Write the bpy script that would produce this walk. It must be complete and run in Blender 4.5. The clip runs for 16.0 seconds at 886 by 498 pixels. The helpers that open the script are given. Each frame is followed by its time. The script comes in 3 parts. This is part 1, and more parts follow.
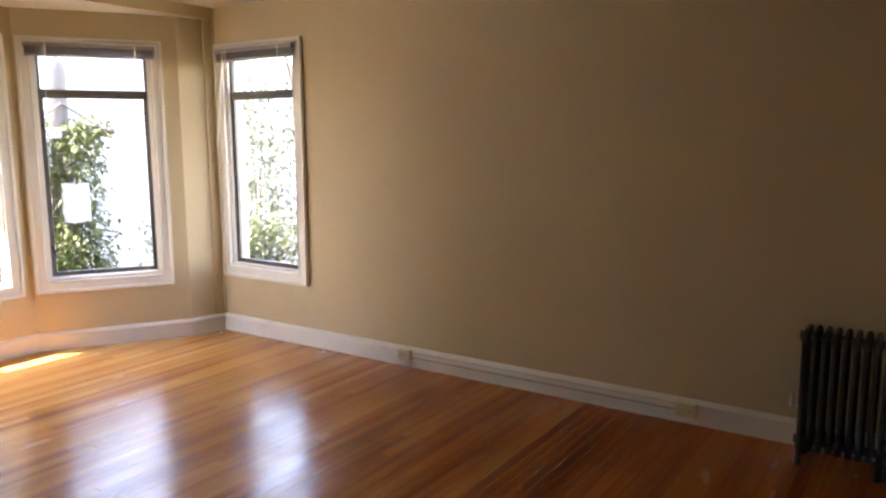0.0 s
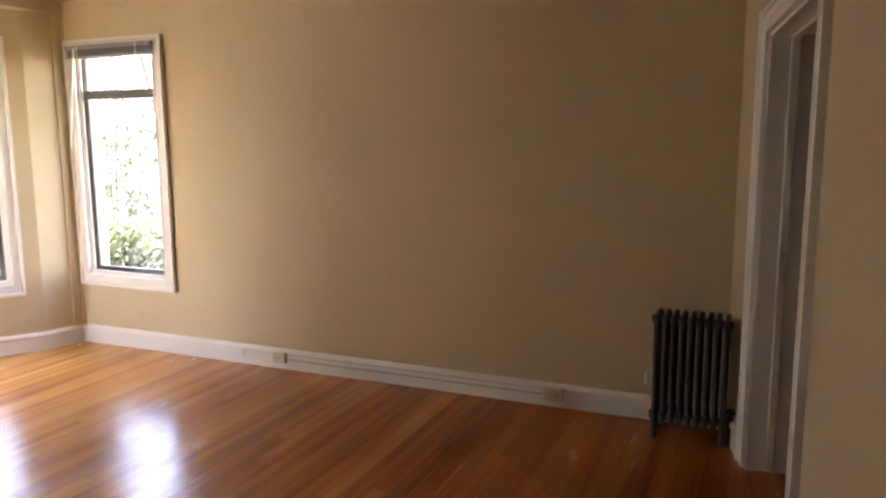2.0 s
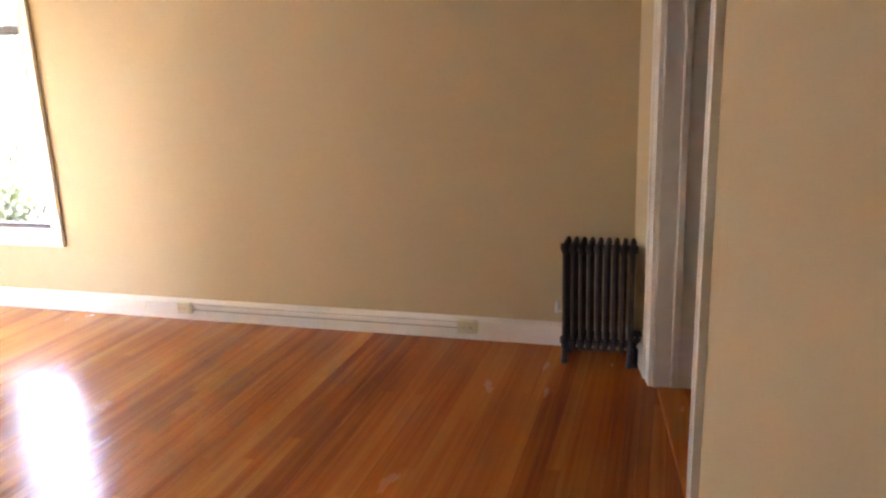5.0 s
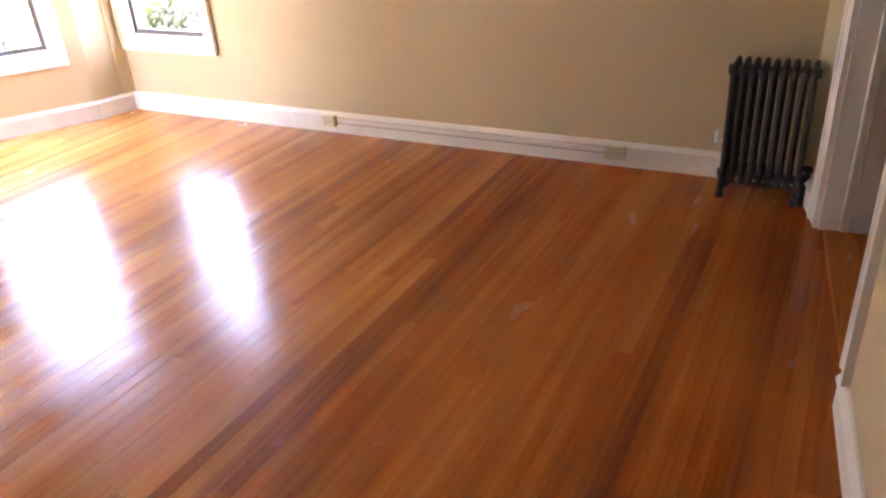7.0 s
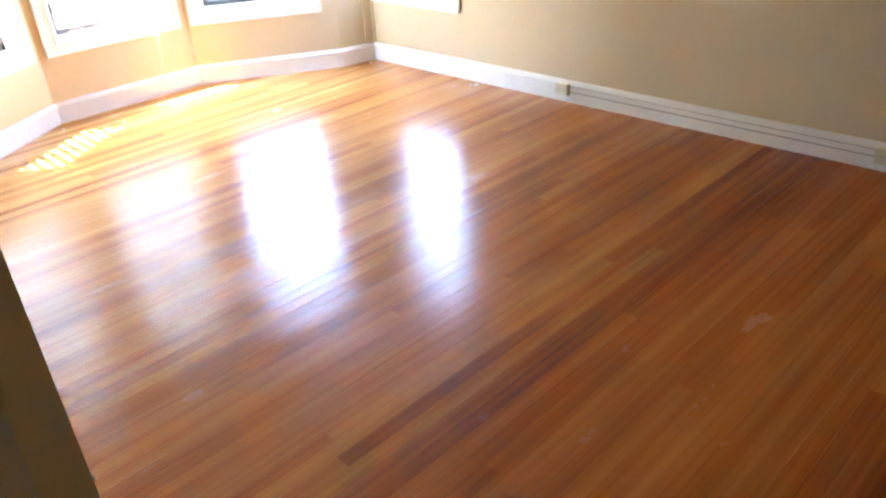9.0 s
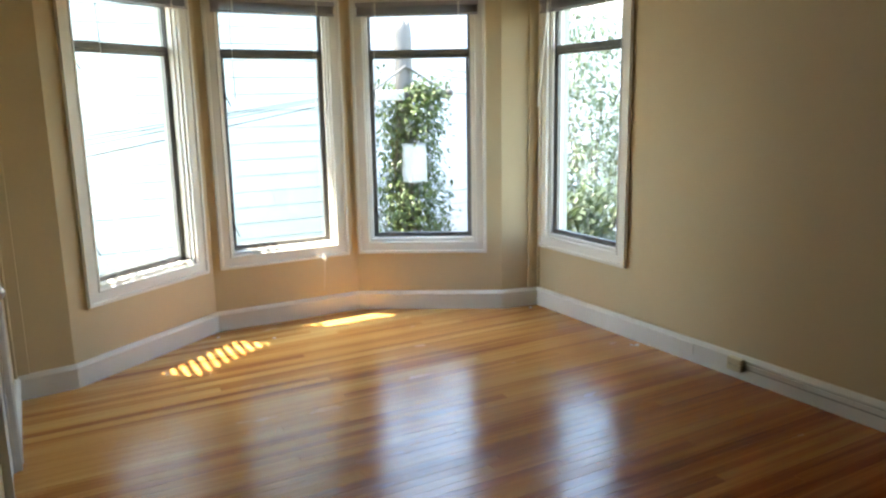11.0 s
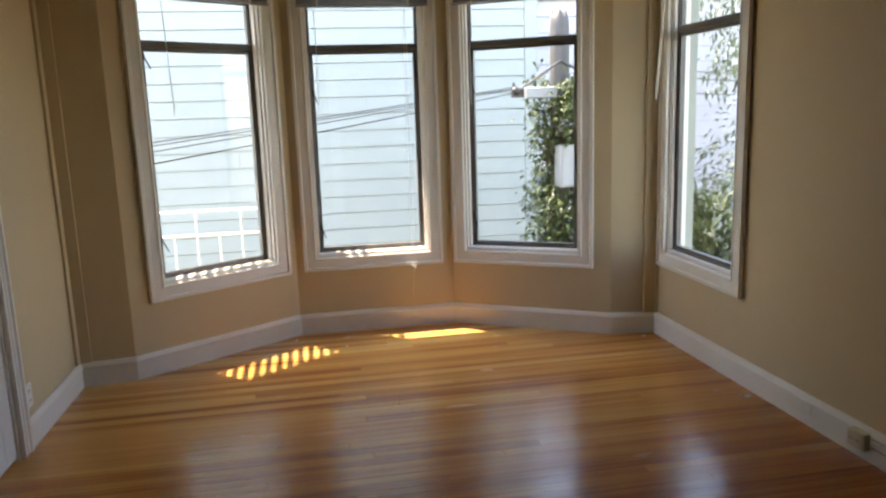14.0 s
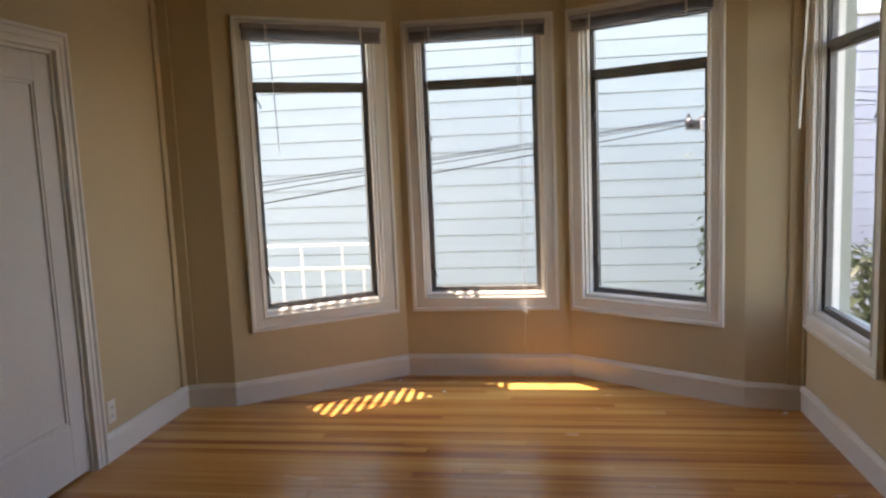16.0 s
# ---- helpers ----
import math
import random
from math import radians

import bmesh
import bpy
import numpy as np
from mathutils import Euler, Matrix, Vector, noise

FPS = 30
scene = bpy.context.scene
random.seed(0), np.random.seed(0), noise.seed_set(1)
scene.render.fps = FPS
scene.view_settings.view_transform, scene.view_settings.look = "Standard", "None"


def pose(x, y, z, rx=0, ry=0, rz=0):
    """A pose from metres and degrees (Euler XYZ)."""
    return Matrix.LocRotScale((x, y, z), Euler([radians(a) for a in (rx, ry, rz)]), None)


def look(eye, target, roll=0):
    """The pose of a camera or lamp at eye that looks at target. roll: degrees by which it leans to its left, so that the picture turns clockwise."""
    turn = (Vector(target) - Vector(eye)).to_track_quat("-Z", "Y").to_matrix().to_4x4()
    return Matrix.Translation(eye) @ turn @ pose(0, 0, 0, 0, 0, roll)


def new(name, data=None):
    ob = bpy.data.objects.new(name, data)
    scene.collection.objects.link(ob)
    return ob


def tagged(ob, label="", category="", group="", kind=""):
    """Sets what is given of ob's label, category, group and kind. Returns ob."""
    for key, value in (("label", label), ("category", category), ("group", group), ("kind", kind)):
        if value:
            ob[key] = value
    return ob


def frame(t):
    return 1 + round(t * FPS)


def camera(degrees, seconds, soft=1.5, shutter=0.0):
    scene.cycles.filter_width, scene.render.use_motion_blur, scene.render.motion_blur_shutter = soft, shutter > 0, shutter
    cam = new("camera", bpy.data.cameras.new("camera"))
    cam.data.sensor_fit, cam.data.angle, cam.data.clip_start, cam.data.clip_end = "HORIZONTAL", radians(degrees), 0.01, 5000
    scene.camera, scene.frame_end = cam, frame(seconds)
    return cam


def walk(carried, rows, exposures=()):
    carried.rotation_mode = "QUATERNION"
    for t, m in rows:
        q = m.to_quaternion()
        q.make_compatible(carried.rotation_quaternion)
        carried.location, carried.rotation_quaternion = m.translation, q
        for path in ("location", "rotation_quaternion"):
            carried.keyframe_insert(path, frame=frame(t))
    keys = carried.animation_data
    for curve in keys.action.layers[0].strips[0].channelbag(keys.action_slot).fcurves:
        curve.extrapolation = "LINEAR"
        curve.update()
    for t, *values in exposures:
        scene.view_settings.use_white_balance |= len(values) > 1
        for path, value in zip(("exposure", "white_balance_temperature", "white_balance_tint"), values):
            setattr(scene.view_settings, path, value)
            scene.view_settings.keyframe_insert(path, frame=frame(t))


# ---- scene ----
cam = camera(61.2, 16.0, soft=2.4)
PATH = [
    (0, (-4.011, -4.853, 1.588), (-2.369, -3.752, 1.287), -0.2),
    (0.5, (-4.042, -4.87, 1.586), (-2.353, -3.843, 1.287), -0.3),
    (1, (-4.072, -4.879, 1.59), (-2.339, -3.927, 1.288), -0.2),
    (1.5, (-4.091, -4.868, 1.592), (-2.318, -3.993, 1.289), -0.2),
    (2, (-4.1, -4.867, 1.594), (-2.289, -4.072, 1.291), -0.3),
    (2.5, (-4.103, -4.865, 1.593), (-2.258, -4.156, 1.29), -0.4),
    (3, (-4.098, -4.876, 1.592), (-2.224, -4.246, 1.289), -0.6),
    (3.2, (-4.093, -4.88, 1.593), (-2.209, -4.281, 1.292), -0.5),
    (5.3, (-3.978, -4.853, 1.612), (-2.15, -4.259, 1.057), -2.5),
    (5.5, (-3.96, -4.848, 1.612), (-2.159, -4.228, 1.003), -2.8),
    (6, (-3.911, -4.843, 1.613), (-2.185, -4.146, 0.879), -3.4),
    (6.5, (-3.867, -4.855, 1.612), (-2.234, -4.066, 0.769), -4.0),
    (7, (-3.851, -4.832, 1.613), (-2.315, -3.955, 0.679), -4.1),
    (7.5, (-3.856, -4.814, 1.614), (-2.415, -3.851, 0.615), -3.9),
    (8, (-3.855, -4.79, 1.612), (-2.504, -3.735, 0.582), -3.7),
    (8.5, (-3.844, -4.743, 1.605), (-2.575, -3.59, 0.575), -3.7),
    (9, (-3.822, -4.66, 1.597), (-2.623, -3.394, 0.617), -3.9),
    (9.5, (-3.76, -4.589, 1.591), (-2.611, -3.197, 0.73), -3.3),
    (10, (-3.662, -4.532, 1.584), (-2.556, -3.011, 0.905), -2.5),
    (10.2, (-3.608, -4.516, 1.582), (-2.522, -2.947, 0.984), -2.3),
    (12.3, (-2.918, -4.495, 1.533), (-2.192, -2.657, 1.225), -0.3),
    (12.5, (-2.842, -4.493, 1.53), (-2.157, -2.641, 1.212), -0.5),
    (13, (-2.632, -4.501, 1.52), (-2.057, -2.62, 1.161), -1.2),
    (13.5, (-2.405, -4.458, 1.505), (-1.941, -2.552, 1.118), -1.7),
    (14, (-2.189, -4.384, 1.482), (-1.834, -2.45, 1.117), -1.9),
    (14.5, (-1.985, -4.334, 1.473), (-1.76, -2.376, 1.135), -1.9),
    (15, (-1.757, -4.27, 1.465), (-1.696, -2.295, 1.155), -2.2),
    (15.5, (-1.514, -4.184, 1.454), (-1.636, -2.208, 1.177), -2.3),
    (16, (-1.275, -4.115, 1.448), (-1.575, -2.153, 1.199), -2.4),
]
EXPOSURES = [
    (0.0, 4.78, 8300, 29), (1.5, 5.15, 8400, 31), (2.2, 5.35, 8400, 31), (3.2, 6.22, 8200, 31), (5.5, 6.33, 8200, 32), (7.0, 6.38, 7800, 36),
    (8.4, 6.33, 6800, 26), (9.4, 6.05, 6700, 15), (10.2, 5.2, 7100, 9), (12.3, 3.56, 7600, 8), (14.0, 3.48, 8000, 19), (16.0, 3.34, 8200, 25),
]
walk(cam, [(t, look(eye, target, roll)) for t, eye, target, roll in PATH], EXPOSURES)

# ---- world and sun ----
SUN_WAY = Vector((-0.37, 0.34, 1.0)).normalized()
world = bpy.data.worlds.new("sky")
scene.world = world
world.use_nodes = True
wn = world.node_tree.nodes
sky = wn.new("ShaderNodeTexSky")
sky.sky_type, sky.sun_disc = "NISHITA", False
sky.sun_elevation = math.asin(SUN_WAY.z)
sky.sun_rotation = math.atan2(SUN_WAY.x, SUN_WAY.y)
world.node_tree.links.new(sky.outputs[0], wn["Background"].inputs[0])
wn["Background"].inputs[1].default_value = 0.15
sun_data = bpy.data.lights.new("sun", "SUN")
sun_data.energy, sun_data.angle, sun_data.color = 2.0, radians(0.5), (1.0, 0.96, 0.90)
sun = new("sun", sun_data)
sun.matrix_world = look(SUN_WAY * 30, (0, 0, 0))


# ---- materials ----
def material(name, colour, rough=0.5, metal=0.0, vary=0.12, size=3.0, grain=60.0, bump=0.15, stretch=(1, 1, 1), piece=0.0, coat=0.0, spec=0.5):
    """A surface with two scales of variation, fine relief and, with piece, a tone of its own for each piece."""
    m = bpy.data.materials.new(name)
    m.use_nodes = True
    nodes, link = m.node_tree.nodes, m.node_tree.links.new
    bsdf = nodes["Principled BSDF"]
    bsdf.inputs["Roughness"].default_value = rough
    bsdf.inputs["Metallic"].default_value = metal
    bsdf.inputs["Coat Weight"].default_value = coat
    bsdf.inputs["Specular IOR Level"].default_value = spec
    geo, mapping = nodes.new("ShaderNodeNewGeometry"), nodes.new("ShaderNodeMapping")
    mapping.inputs["Scale"].default_value = stretch
    link(geo.outputs["Position"], mapping.inputs["Vector"])
    large, fine = nodes.new("ShaderNodeTexNoise"), nodes.new("ShaderNodeTexNoise")
    large.inputs["Scale"].default_value, fine.inputs["Scale"].default_value = size, grain
    large.inputs["Detail"].default_value = fine.inputs["Detail"].default_value = 4.0
    link(mapping.outputs[0], large.inputs["Vector"])
    link(mapping.outputs[0], fine.inputs["Vector"])
    both = nodes.new("ShaderNodeMath")
    both.operation = "MULTIPLY_ADD"
    link(fine.outputs[0], both.inputs[0])
    both.inputs[1].default_value = 0.5
    link(large.outputs[0], both.inputs[2])
    total = both
    if piece:
        info, add = nodes.new("ShaderNodeObjectInfo"), nodes.new("ShaderNodeMath")
        add.operation = "MULTIPLY_ADD"
        link(info.outputs["Random"], add.inputs[0])
        add.inputs[1].default_value = piece
        link(both.outputs[0], add.inputs[2])
        total = add
    ramp = nodes.new("ShaderNodeMapRange")
    ramp.inputs["From Min"].default_value = 0.45
    ramp.inputs["From Max"].default_value = 1.05 + piece
    ramp.inputs["To Min"].default_value, ramp.inputs["To Max"].default_value = 1 - vary, 1 + vary
    link(total.outputs[0], ramp.inputs[0])
    mul = nodes.new("ShaderNodeVectorMath")
    mul.operation = "SCALE"
    mul.inputs[0].default_value = colour
    link(ramp.outputs[0], mul.inputs["Scale"])
    link(mul.outputs[0], bsdf.inputs["Base Color"])
    relief = nodes.new("ShaderNodeBump")
    relief.inputs["Strength"].default_value, relief.inputs["Distance"].default_value = bump, 0.002
    link(both.outputs[0], relief.inputs["Height"])
    link(relief.outputs[0], bsdf.inputs["Normal"])
    return m


def plank_material():
    """Varnished fir strips: a tone for each strip, long grain, worn gloss and slight waves along the boards."""
    m = bpy.data.materials.new("varnished_fir")
    m.use_nodes = True
    nodes, link = m.node_tree.nodes, m.node_tree.links.new
    bsdf = nodes["Principled BSDF"]
    geo, info = nodes.new("ShaderNodeNewGeometry"), nodes.new("ShaderNodeObjectInfo")

    def noise_at(scale, sx, sy, detail=4.0, shift=False):
        mp, tex = nodes.new("ShaderNodeMapping"), nodes.new("ShaderNodeTexNoise")
        mp.inputs["Scale"].default_value = (sx, sy, 1)
        link(geo.outputs["Position"], mp.inputs["Vector"])
        if shift:
            off = nodes.new("ShaderNodeVectorMath")
            off.operation = "SCALE"
            off.inputs[0].default_value = (37, 11, 5)
            link(info.outputs["Random"], off.inputs["Scale"])
            link(off.outputs[0], mp.inputs["Location"])
        tex.inputs["Scale"].default_value, tex.inputs["Detail"].default_value = scale, detail
        link(mp.outputs[0], tex.inputs["Vector"])
        return tex.outputs[0]

    def blend(a, b, factor):
        n = nodes.new("ShaderNodeMath")
        n.operation = "MULTIPLY_ADD"
        link(b, n.inputs[0])
        n.inputs[1].default_value = factor
        link(a, n.inputs[2])
        return n.outputs[0]

    grain = noise_at(1.0, 1.1, 46, 2.5, True)
    broad = noise_at(1.0, 0.55, 11, 2.5, True)
    piece = nodes.new("ShaderNodeMath")
    piece.operation = "MULTIPLY"
    piece.inputs[1].default_value = 0.44
    link(info.outputs["Random"], piece.inputs[0])
    tone = blend(blend(blend(blend(piece.outputs[0], grain, 0.65), noise_at(1.0, 0.35, 14, 2.5), 0.5), broad, 0.5), noise_at(0.7, 1, 1, 2.0), 0.6)
    spread = nodes.new("ShaderNodeMapRange")
    spread.inputs["From Min"].default_value, spread.inputs["From Max"].default_value = 0.80, 1.83
    link(tone, spread.inputs[0])
    ramp = nodes.new("ShaderNodeValToRGB")
    ramp.color_ramp.elements[0].position, ramp.color_ramp.elements[0].color = 0.0, (0.13, 0.022, 0.004, 1)
    ramp.color_ramp.elements[1].position, ramp.color_ramp.elements[1].color = 1.0, (0.60, 0.208, 0.038, 1)
    for at, tint in ((0.22, (0.27, 0.054, 0.008, 1)), (0.5, (0.44, 0.110, 0.016, 1))):
        ramp.color_ramp.elements.new(at).color = tint
    link(spread.outputs[0], ramp.inputs[0])
    # boards nearer the bay: golden bleached tone, with window light painted in as brightness
    split, bleach_light, gold = nodes.new("ShaderNodeSeparateXYZ"), nodes.new("ShaderNodeMapRange"), nodes.new("ShaderNodeMix")
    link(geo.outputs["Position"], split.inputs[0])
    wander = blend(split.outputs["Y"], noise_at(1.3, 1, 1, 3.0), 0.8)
    bleach_light.inputs["From Min"].default_value, bleach_light.inputs["From Max"].default_value = -3.2, 0.6
    link(wander, bleach_light.inputs[0])
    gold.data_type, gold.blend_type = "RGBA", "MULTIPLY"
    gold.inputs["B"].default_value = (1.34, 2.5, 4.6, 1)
    link(bleach_light.outputs[0], gold.inputs["Factor"])
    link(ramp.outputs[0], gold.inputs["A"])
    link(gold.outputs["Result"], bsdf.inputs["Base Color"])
    gloss = nodes.new("ShaderNodeMapRange")
    gloss.inputs["To Min"].default_value, gloss.inputs["To Max"].default_value = 0.15, 0.28
    gloss.inputs["From Min"].default_value, gloss.inputs["From Max"].default_value = 0.3, 0.7
    link(noise_at(2.2, 1, 3, 5.0), gloss.inputs[0])
    link(gloss.outputs[0], bsdf.inputs["Roughness"])
    bsdf.inputs["Specular IOR Level"].default_value = 0.38
    waves = blend(blend(noise_at(1.0, 3.5, 34, 4.0, True), noise_at(1.0, 1.2, 9, 2.0), 1.0), noise_at(1.0, 11, 26, 2.0), 0.3)
    relief = nodes.new("ShaderNodeBump")
    relief.inputs["Strength"].default_value, relief.inputs["Distance"].default_value = 0.45, 0.0024
    link(waves, relief.inputs["Height"])
    link(relief.outputs[0], bsdf.inputs["Normal"])
    return m


def glass_material():
    m = bpy.data.materials.new("window_glass")
    m.use_nodes = True
    nodes, link = m.node_tree.nodes, m.node_tree.links.new
    out = nodes["Material Output"]
    nodes.remove(nodes["Principled BSDF"])
    clear, gloss, mix, edge = (nodes.new("ShaderNode" + k) for k in ("BsdfTransparent", "BsdfGlossy", "MixShader", "LayerWeight"))
    clear.inputs[0].default_value = (0.96, 0.98, 0.97, 1)
    gloss.inputs["Roughness"].default_value = 0.02
    edge.inputs[0].default_value = 0.5
    power, lift = nodes.new("ShaderNodeMath"), nodes.new("ShaderNodeMath")
    power.operation, lift.operation = "POWER", "MULTIPLY_ADD"
    power.inputs[1].default_value = 5.0
    lift.inputs[1].default_value, lift.inputs[2].default_value = 0.9, 0.04
    link(edge.outputs["Facing"], power.inputs[0])
    link(power.outputs[0], lift.inputs[0])
    link(lift.outputs[0], mix.inputs[0])
    link(clear.outputs[0], mix.inputs[1])
    link(gloss.outputs[0], mix.inputs[2])
    link(mix.outputs[0], out.inputs[0])
    return m


def leaf_material(name, low, high):
    m = bpy.data.materials.new(name)
    m.use_nodes = True
    nodes, link = m.node_tree.nodes, m.node_tree.links.new
    bsdf = nodes["Principled BSDF"]
    geo, ramp = nodes.new("ShaderNodeNewGeometry"), nodes.new("ShaderNodeValToRGB")
    ramp.color_ramp.elements[0].color, ramp.color_ramp.elements[1].color = (*low, 1), (*high, 1)
    link(geo.outputs["Random Per Island"], ramp.inputs[0])
    link(ramp.outputs[0], bsdf.inputs["Base Color"])
    bsdf.inputs["Roughness"].default_value = 0.45
    bsdf.inputs["Transmission Weight"].default_value = 0.0
    trans, mix = nodes.new("ShaderNodeBsdfTranslucent"), nodes.new("ShaderNodeMixShader")
    link(ramp.outputs[0], trans.inputs[0])
    mix.inputs[0].default_value = 0.22
    link(bsdf.outputs[0], mix.inputs[1])
    link(trans.outputs[0], mix.inputs[2])
    link(mix.outputs[0], nodes["Material Output"].inputs[0])
    return m


M_WALL = material("tan_wall_paint", (0.60, 0.475, 0.292), 0.62, vary=0.04, size=1.2, grain=220, bump=0.25)
M_TRIM = material("white_trim_paint", (0.80, 0.775, 0.72), 0.38, vary=0.05, size=2.5, grain=90, bump=0.18)
M_CEIL = material("ceiling_paint", (0.62, 0.565, 0.455), 0.8, vary=0.04, size=1.5, grain=160, bump=0.2)
M_HALL = material("hall_paint", (0.55, 0.49, 0.39), 0.7, vary=0.05, size=1.0, grain=160, bump=0.2)
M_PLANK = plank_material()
M_SUB = material("dark_subfloor", (0.10, 0.05, 0.02), 0.6, vary=0.2, size=4, grain=40)
M_GLASS = glass_material()
M_STEEL = material("grey_painted_steel", (0.14, 0.135, 0.125), 0.42, vary=0.2, size=9, grain=130, bump=0.3)
M_HANDLE = material("dark_bronze_metal", (0.05, 0.045, 0.04), 0.35, 0.6, vary=0.2, size=20, grain=200)
M_BLIND = material("grey_blind_slats", (0.30, 0.27, 0.29), 0.4, vary=0.1, size=12, grain=120)
M_BLIND_RAIL = material("grey_blind_rail", (0.33, 0.30, 0.32), 0.35, vary=0.06, size=8, grain=120)
M_CLEAR = material("hazy_plastic_wand", (0.55, 0.56, 0.55), 0.3, vary=0.05, size=30, grain=300)
M_CORD = material("white_cord", (0.8, 0.78, 0.72), 0.6, vary=0.05, size=30, grain=300)
M_IRON = material("dark_cast_iron_paint", (0.062, 0.052, 0.055), 0.40, 0.25, vary=0.3, size=14, grain=180, bump=0.5)
M_CHROME = material("dull_nickel", (0.62, 0.60, 0.57), 0.3, 0.9, vary=0.1, size=20, grain=200)
M_SILVER = material("silver_painted_metal", (0.72, 0.71, 0.68), 0.35, 0.15, vary=0.08, size=20, grain=200)
M_BEIGE = material("beige_plastic", (0.66, 0.59, 0.40), 0.4, vary=0.06, size=15, grain=200)
M_DARK = material("dark_slot", (0.02, 0.02, 0.02), 0.7, vary=0.1)
M_DOOR = material("white_door_paint", (0.74, 0.725, 0.71), 0.35, vary=0.05, size=2.0, grain=80, bump=0.2)
M_SIDING = material("mint_siding_paint", (0.374, 0.412, 0.392), 0.6, vary=0.07, size=0.8, grain=25, bump=0.4, piece=0.12)
M_PALE = material("pale_lavender_paint", (0.56, 0.55, 0.60), 0.8, vary=0.08, size=0.8, grain=30, bump=0.4)
M_OUTWHITE = material("white_outdoor_paint", (0.80, 0.80, 0.76), 0.5, vary=0.06, size=5, grain=60)
M_OUTTRIM = material("grey_green_outdoor_paint", (0.33, 0.36, 0.31), 0.55, vary=0.08, size=4, grain=60)
M_POLE = material("weathered_pole_wood", (0.115, 0.108, 0.105), 0.85, vary=0.35, size=6, grain=40, bump=0.8, stretch=(4, 4, 0.4))
M_WIRE = material("black_cable", (0.03, 0.03, 0.03), 0.5, vary=0.1)
M_TIN = material("pale_grey_box_enamel", (0.36, 0.37, 0.38), 0.4, vary=0.06, size=6, grain=50)
M_BARK = material("brown_bark", (0.12, 0.085, 0.055), 0.9, vary=0.3, size=10, grain=60, bump=0.8)
M_GROUND = material("yard_ground", (0.16, 0.15, 0.10), 0.95, vary=0.35, size=0.6, grain=12, bump=0.6)
M_LEAF = leaf_material("vine_leaves", (0.022, 0.046, 0.012), (0.115, 0.150, 0.042))
M_LEAF_TREE = leaf_material("tree_leaves", (0.060, 0.088, 0.048), (0.20, 0.240, 0.145))
M_LEAF_SHRUB = leaf_material("shrub_leaves", (0.016, 0.032, 0.012), (0.060, 0.085, 0.030))
M_JOINT_SHADE = material("joint_shade", (0.30, 0.255, 0.20), 0.9, vary=0.3, size=9, grain=60)
M_CHIP = material("pale_paint_chip", (0.72, 0.68, 0.6), 0.7, vary=0.1, size=40, grain=200)


# ---- building helpers ----
def part(name, bm, mat, parent=None, label=""):
    mesh = bpy.data.meshes.new(name)
    bmesh.ops.recalc_face_normals(bm, faces=bm.faces)
    bm.to_mesh(mesh)
    bm.free()
    mesh.materials.append(mat)
    ob = new(name, mesh)
    if parent:
        ob.parent = parent
    if label:
        tagged(ob, label)
    return ob


def thing(name, m, label, category, group="", kind=""):
    ob = new(name)
    ob.empty_display_size = 0.1
    ob.matrix_world = m
    return tagged(ob, label, category, group, kind)


def smooth(ob, angle=40):
    mesh = ob.data
    mesh.polygons.foreach_set("use_smooth", [True] * len(mesh.polygons))
    mesh.set_sharp_from_angle(angle=radians(angle))
    return ob


def box(x0, x1, y0, y1, z0, z1, bevel=0.0, bm=None, segments=1):
    bm = bm or bmesh.new()
    made = bmesh.ops.create_cube(bm, size=1.0)["verts"]
    for v in made:
        v.co = Vector((x0 + (v.co.x + 0.5) * (x1 - x0), y0 + (v.co.y + 0.5) * (y1 - y0), z0 + (v.co.z + 0.5) * (z1 - z0)))
    if bevel:
        edges = list({e for v in made for e in v.link_edges})
        bmesh.ops.bevel(bm, geom=edges, offset=bevel, segments=segments, affect="EDGES", profile=0.6)
    return bm


def tube(a, b, r0, r1=None, sides=12, bm=None):
    """A round bar from a to b."""
    bm = bm or bmesh.new()
    a, b = Vector(a), Vector(b)
    m = Matrix.Translation((a + b) / 2) @ (b - a).to_track_quat("Z", "Y").to_matrix().to_4x4()
    bmesh.ops.create_cone(bm, cap_ends=True, segments=sides, radius1=r0, radius2=r0 if r1 is None else r1, depth=(b - a).length, matrix=m)
    return bm


def sweep(points, r, sides=6, bm=None):
    """A bent round bar along points."""
    bm = bm or bmesh.new()
    points = [Vector(p) for p in points]
    rings = []
    for i, p in enumerate(points):
        way = (points[min(i + 1, len(points) - 1)] - points[max(i - 1, 0)]).normalized()
        q = way.to_track_quat("Z", "Y")
        rings.append([bm.verts.new(p + q @ Vector((r * math.cos(k * math.tau / sides), r * math.sin(k * math.tau / sides), 0))) for k in range(sides)])
    for a, b in zip(rings, rings[1:]):
        for k in range(sides):
            bm.faces.new((a[k], a[(k + 1) % sides], b[(k + 1) % sides], b[k]))
    bm.faces.new(rings[0])
    bm.faces.new(rings[-1])
    return bm


def profile_run(profile, u0, u1, cut0=0.0, cut1=0.0):
    """A moulding: profile points (depth into the room, z) drawn out along u; cut: how far each end is mitred per unit of depth."""
    bm = bmesh.new()
    ends = []
    for u, cut in ((u0, cut0), (u1, cut1)):
        ends.append([bm.verts.new((u + cut * d, -d, z)) for d, z in profile])
    n = len(profile)
    for k in range(n):
        bm.faces.new((ends[0][k], ends[0][(k + 1) % n], ends[1][(k + 1) % n], ends[1][k]))
    bm.faces.new(ends[0])
    bm.faces.new(ends[1])
    return bm


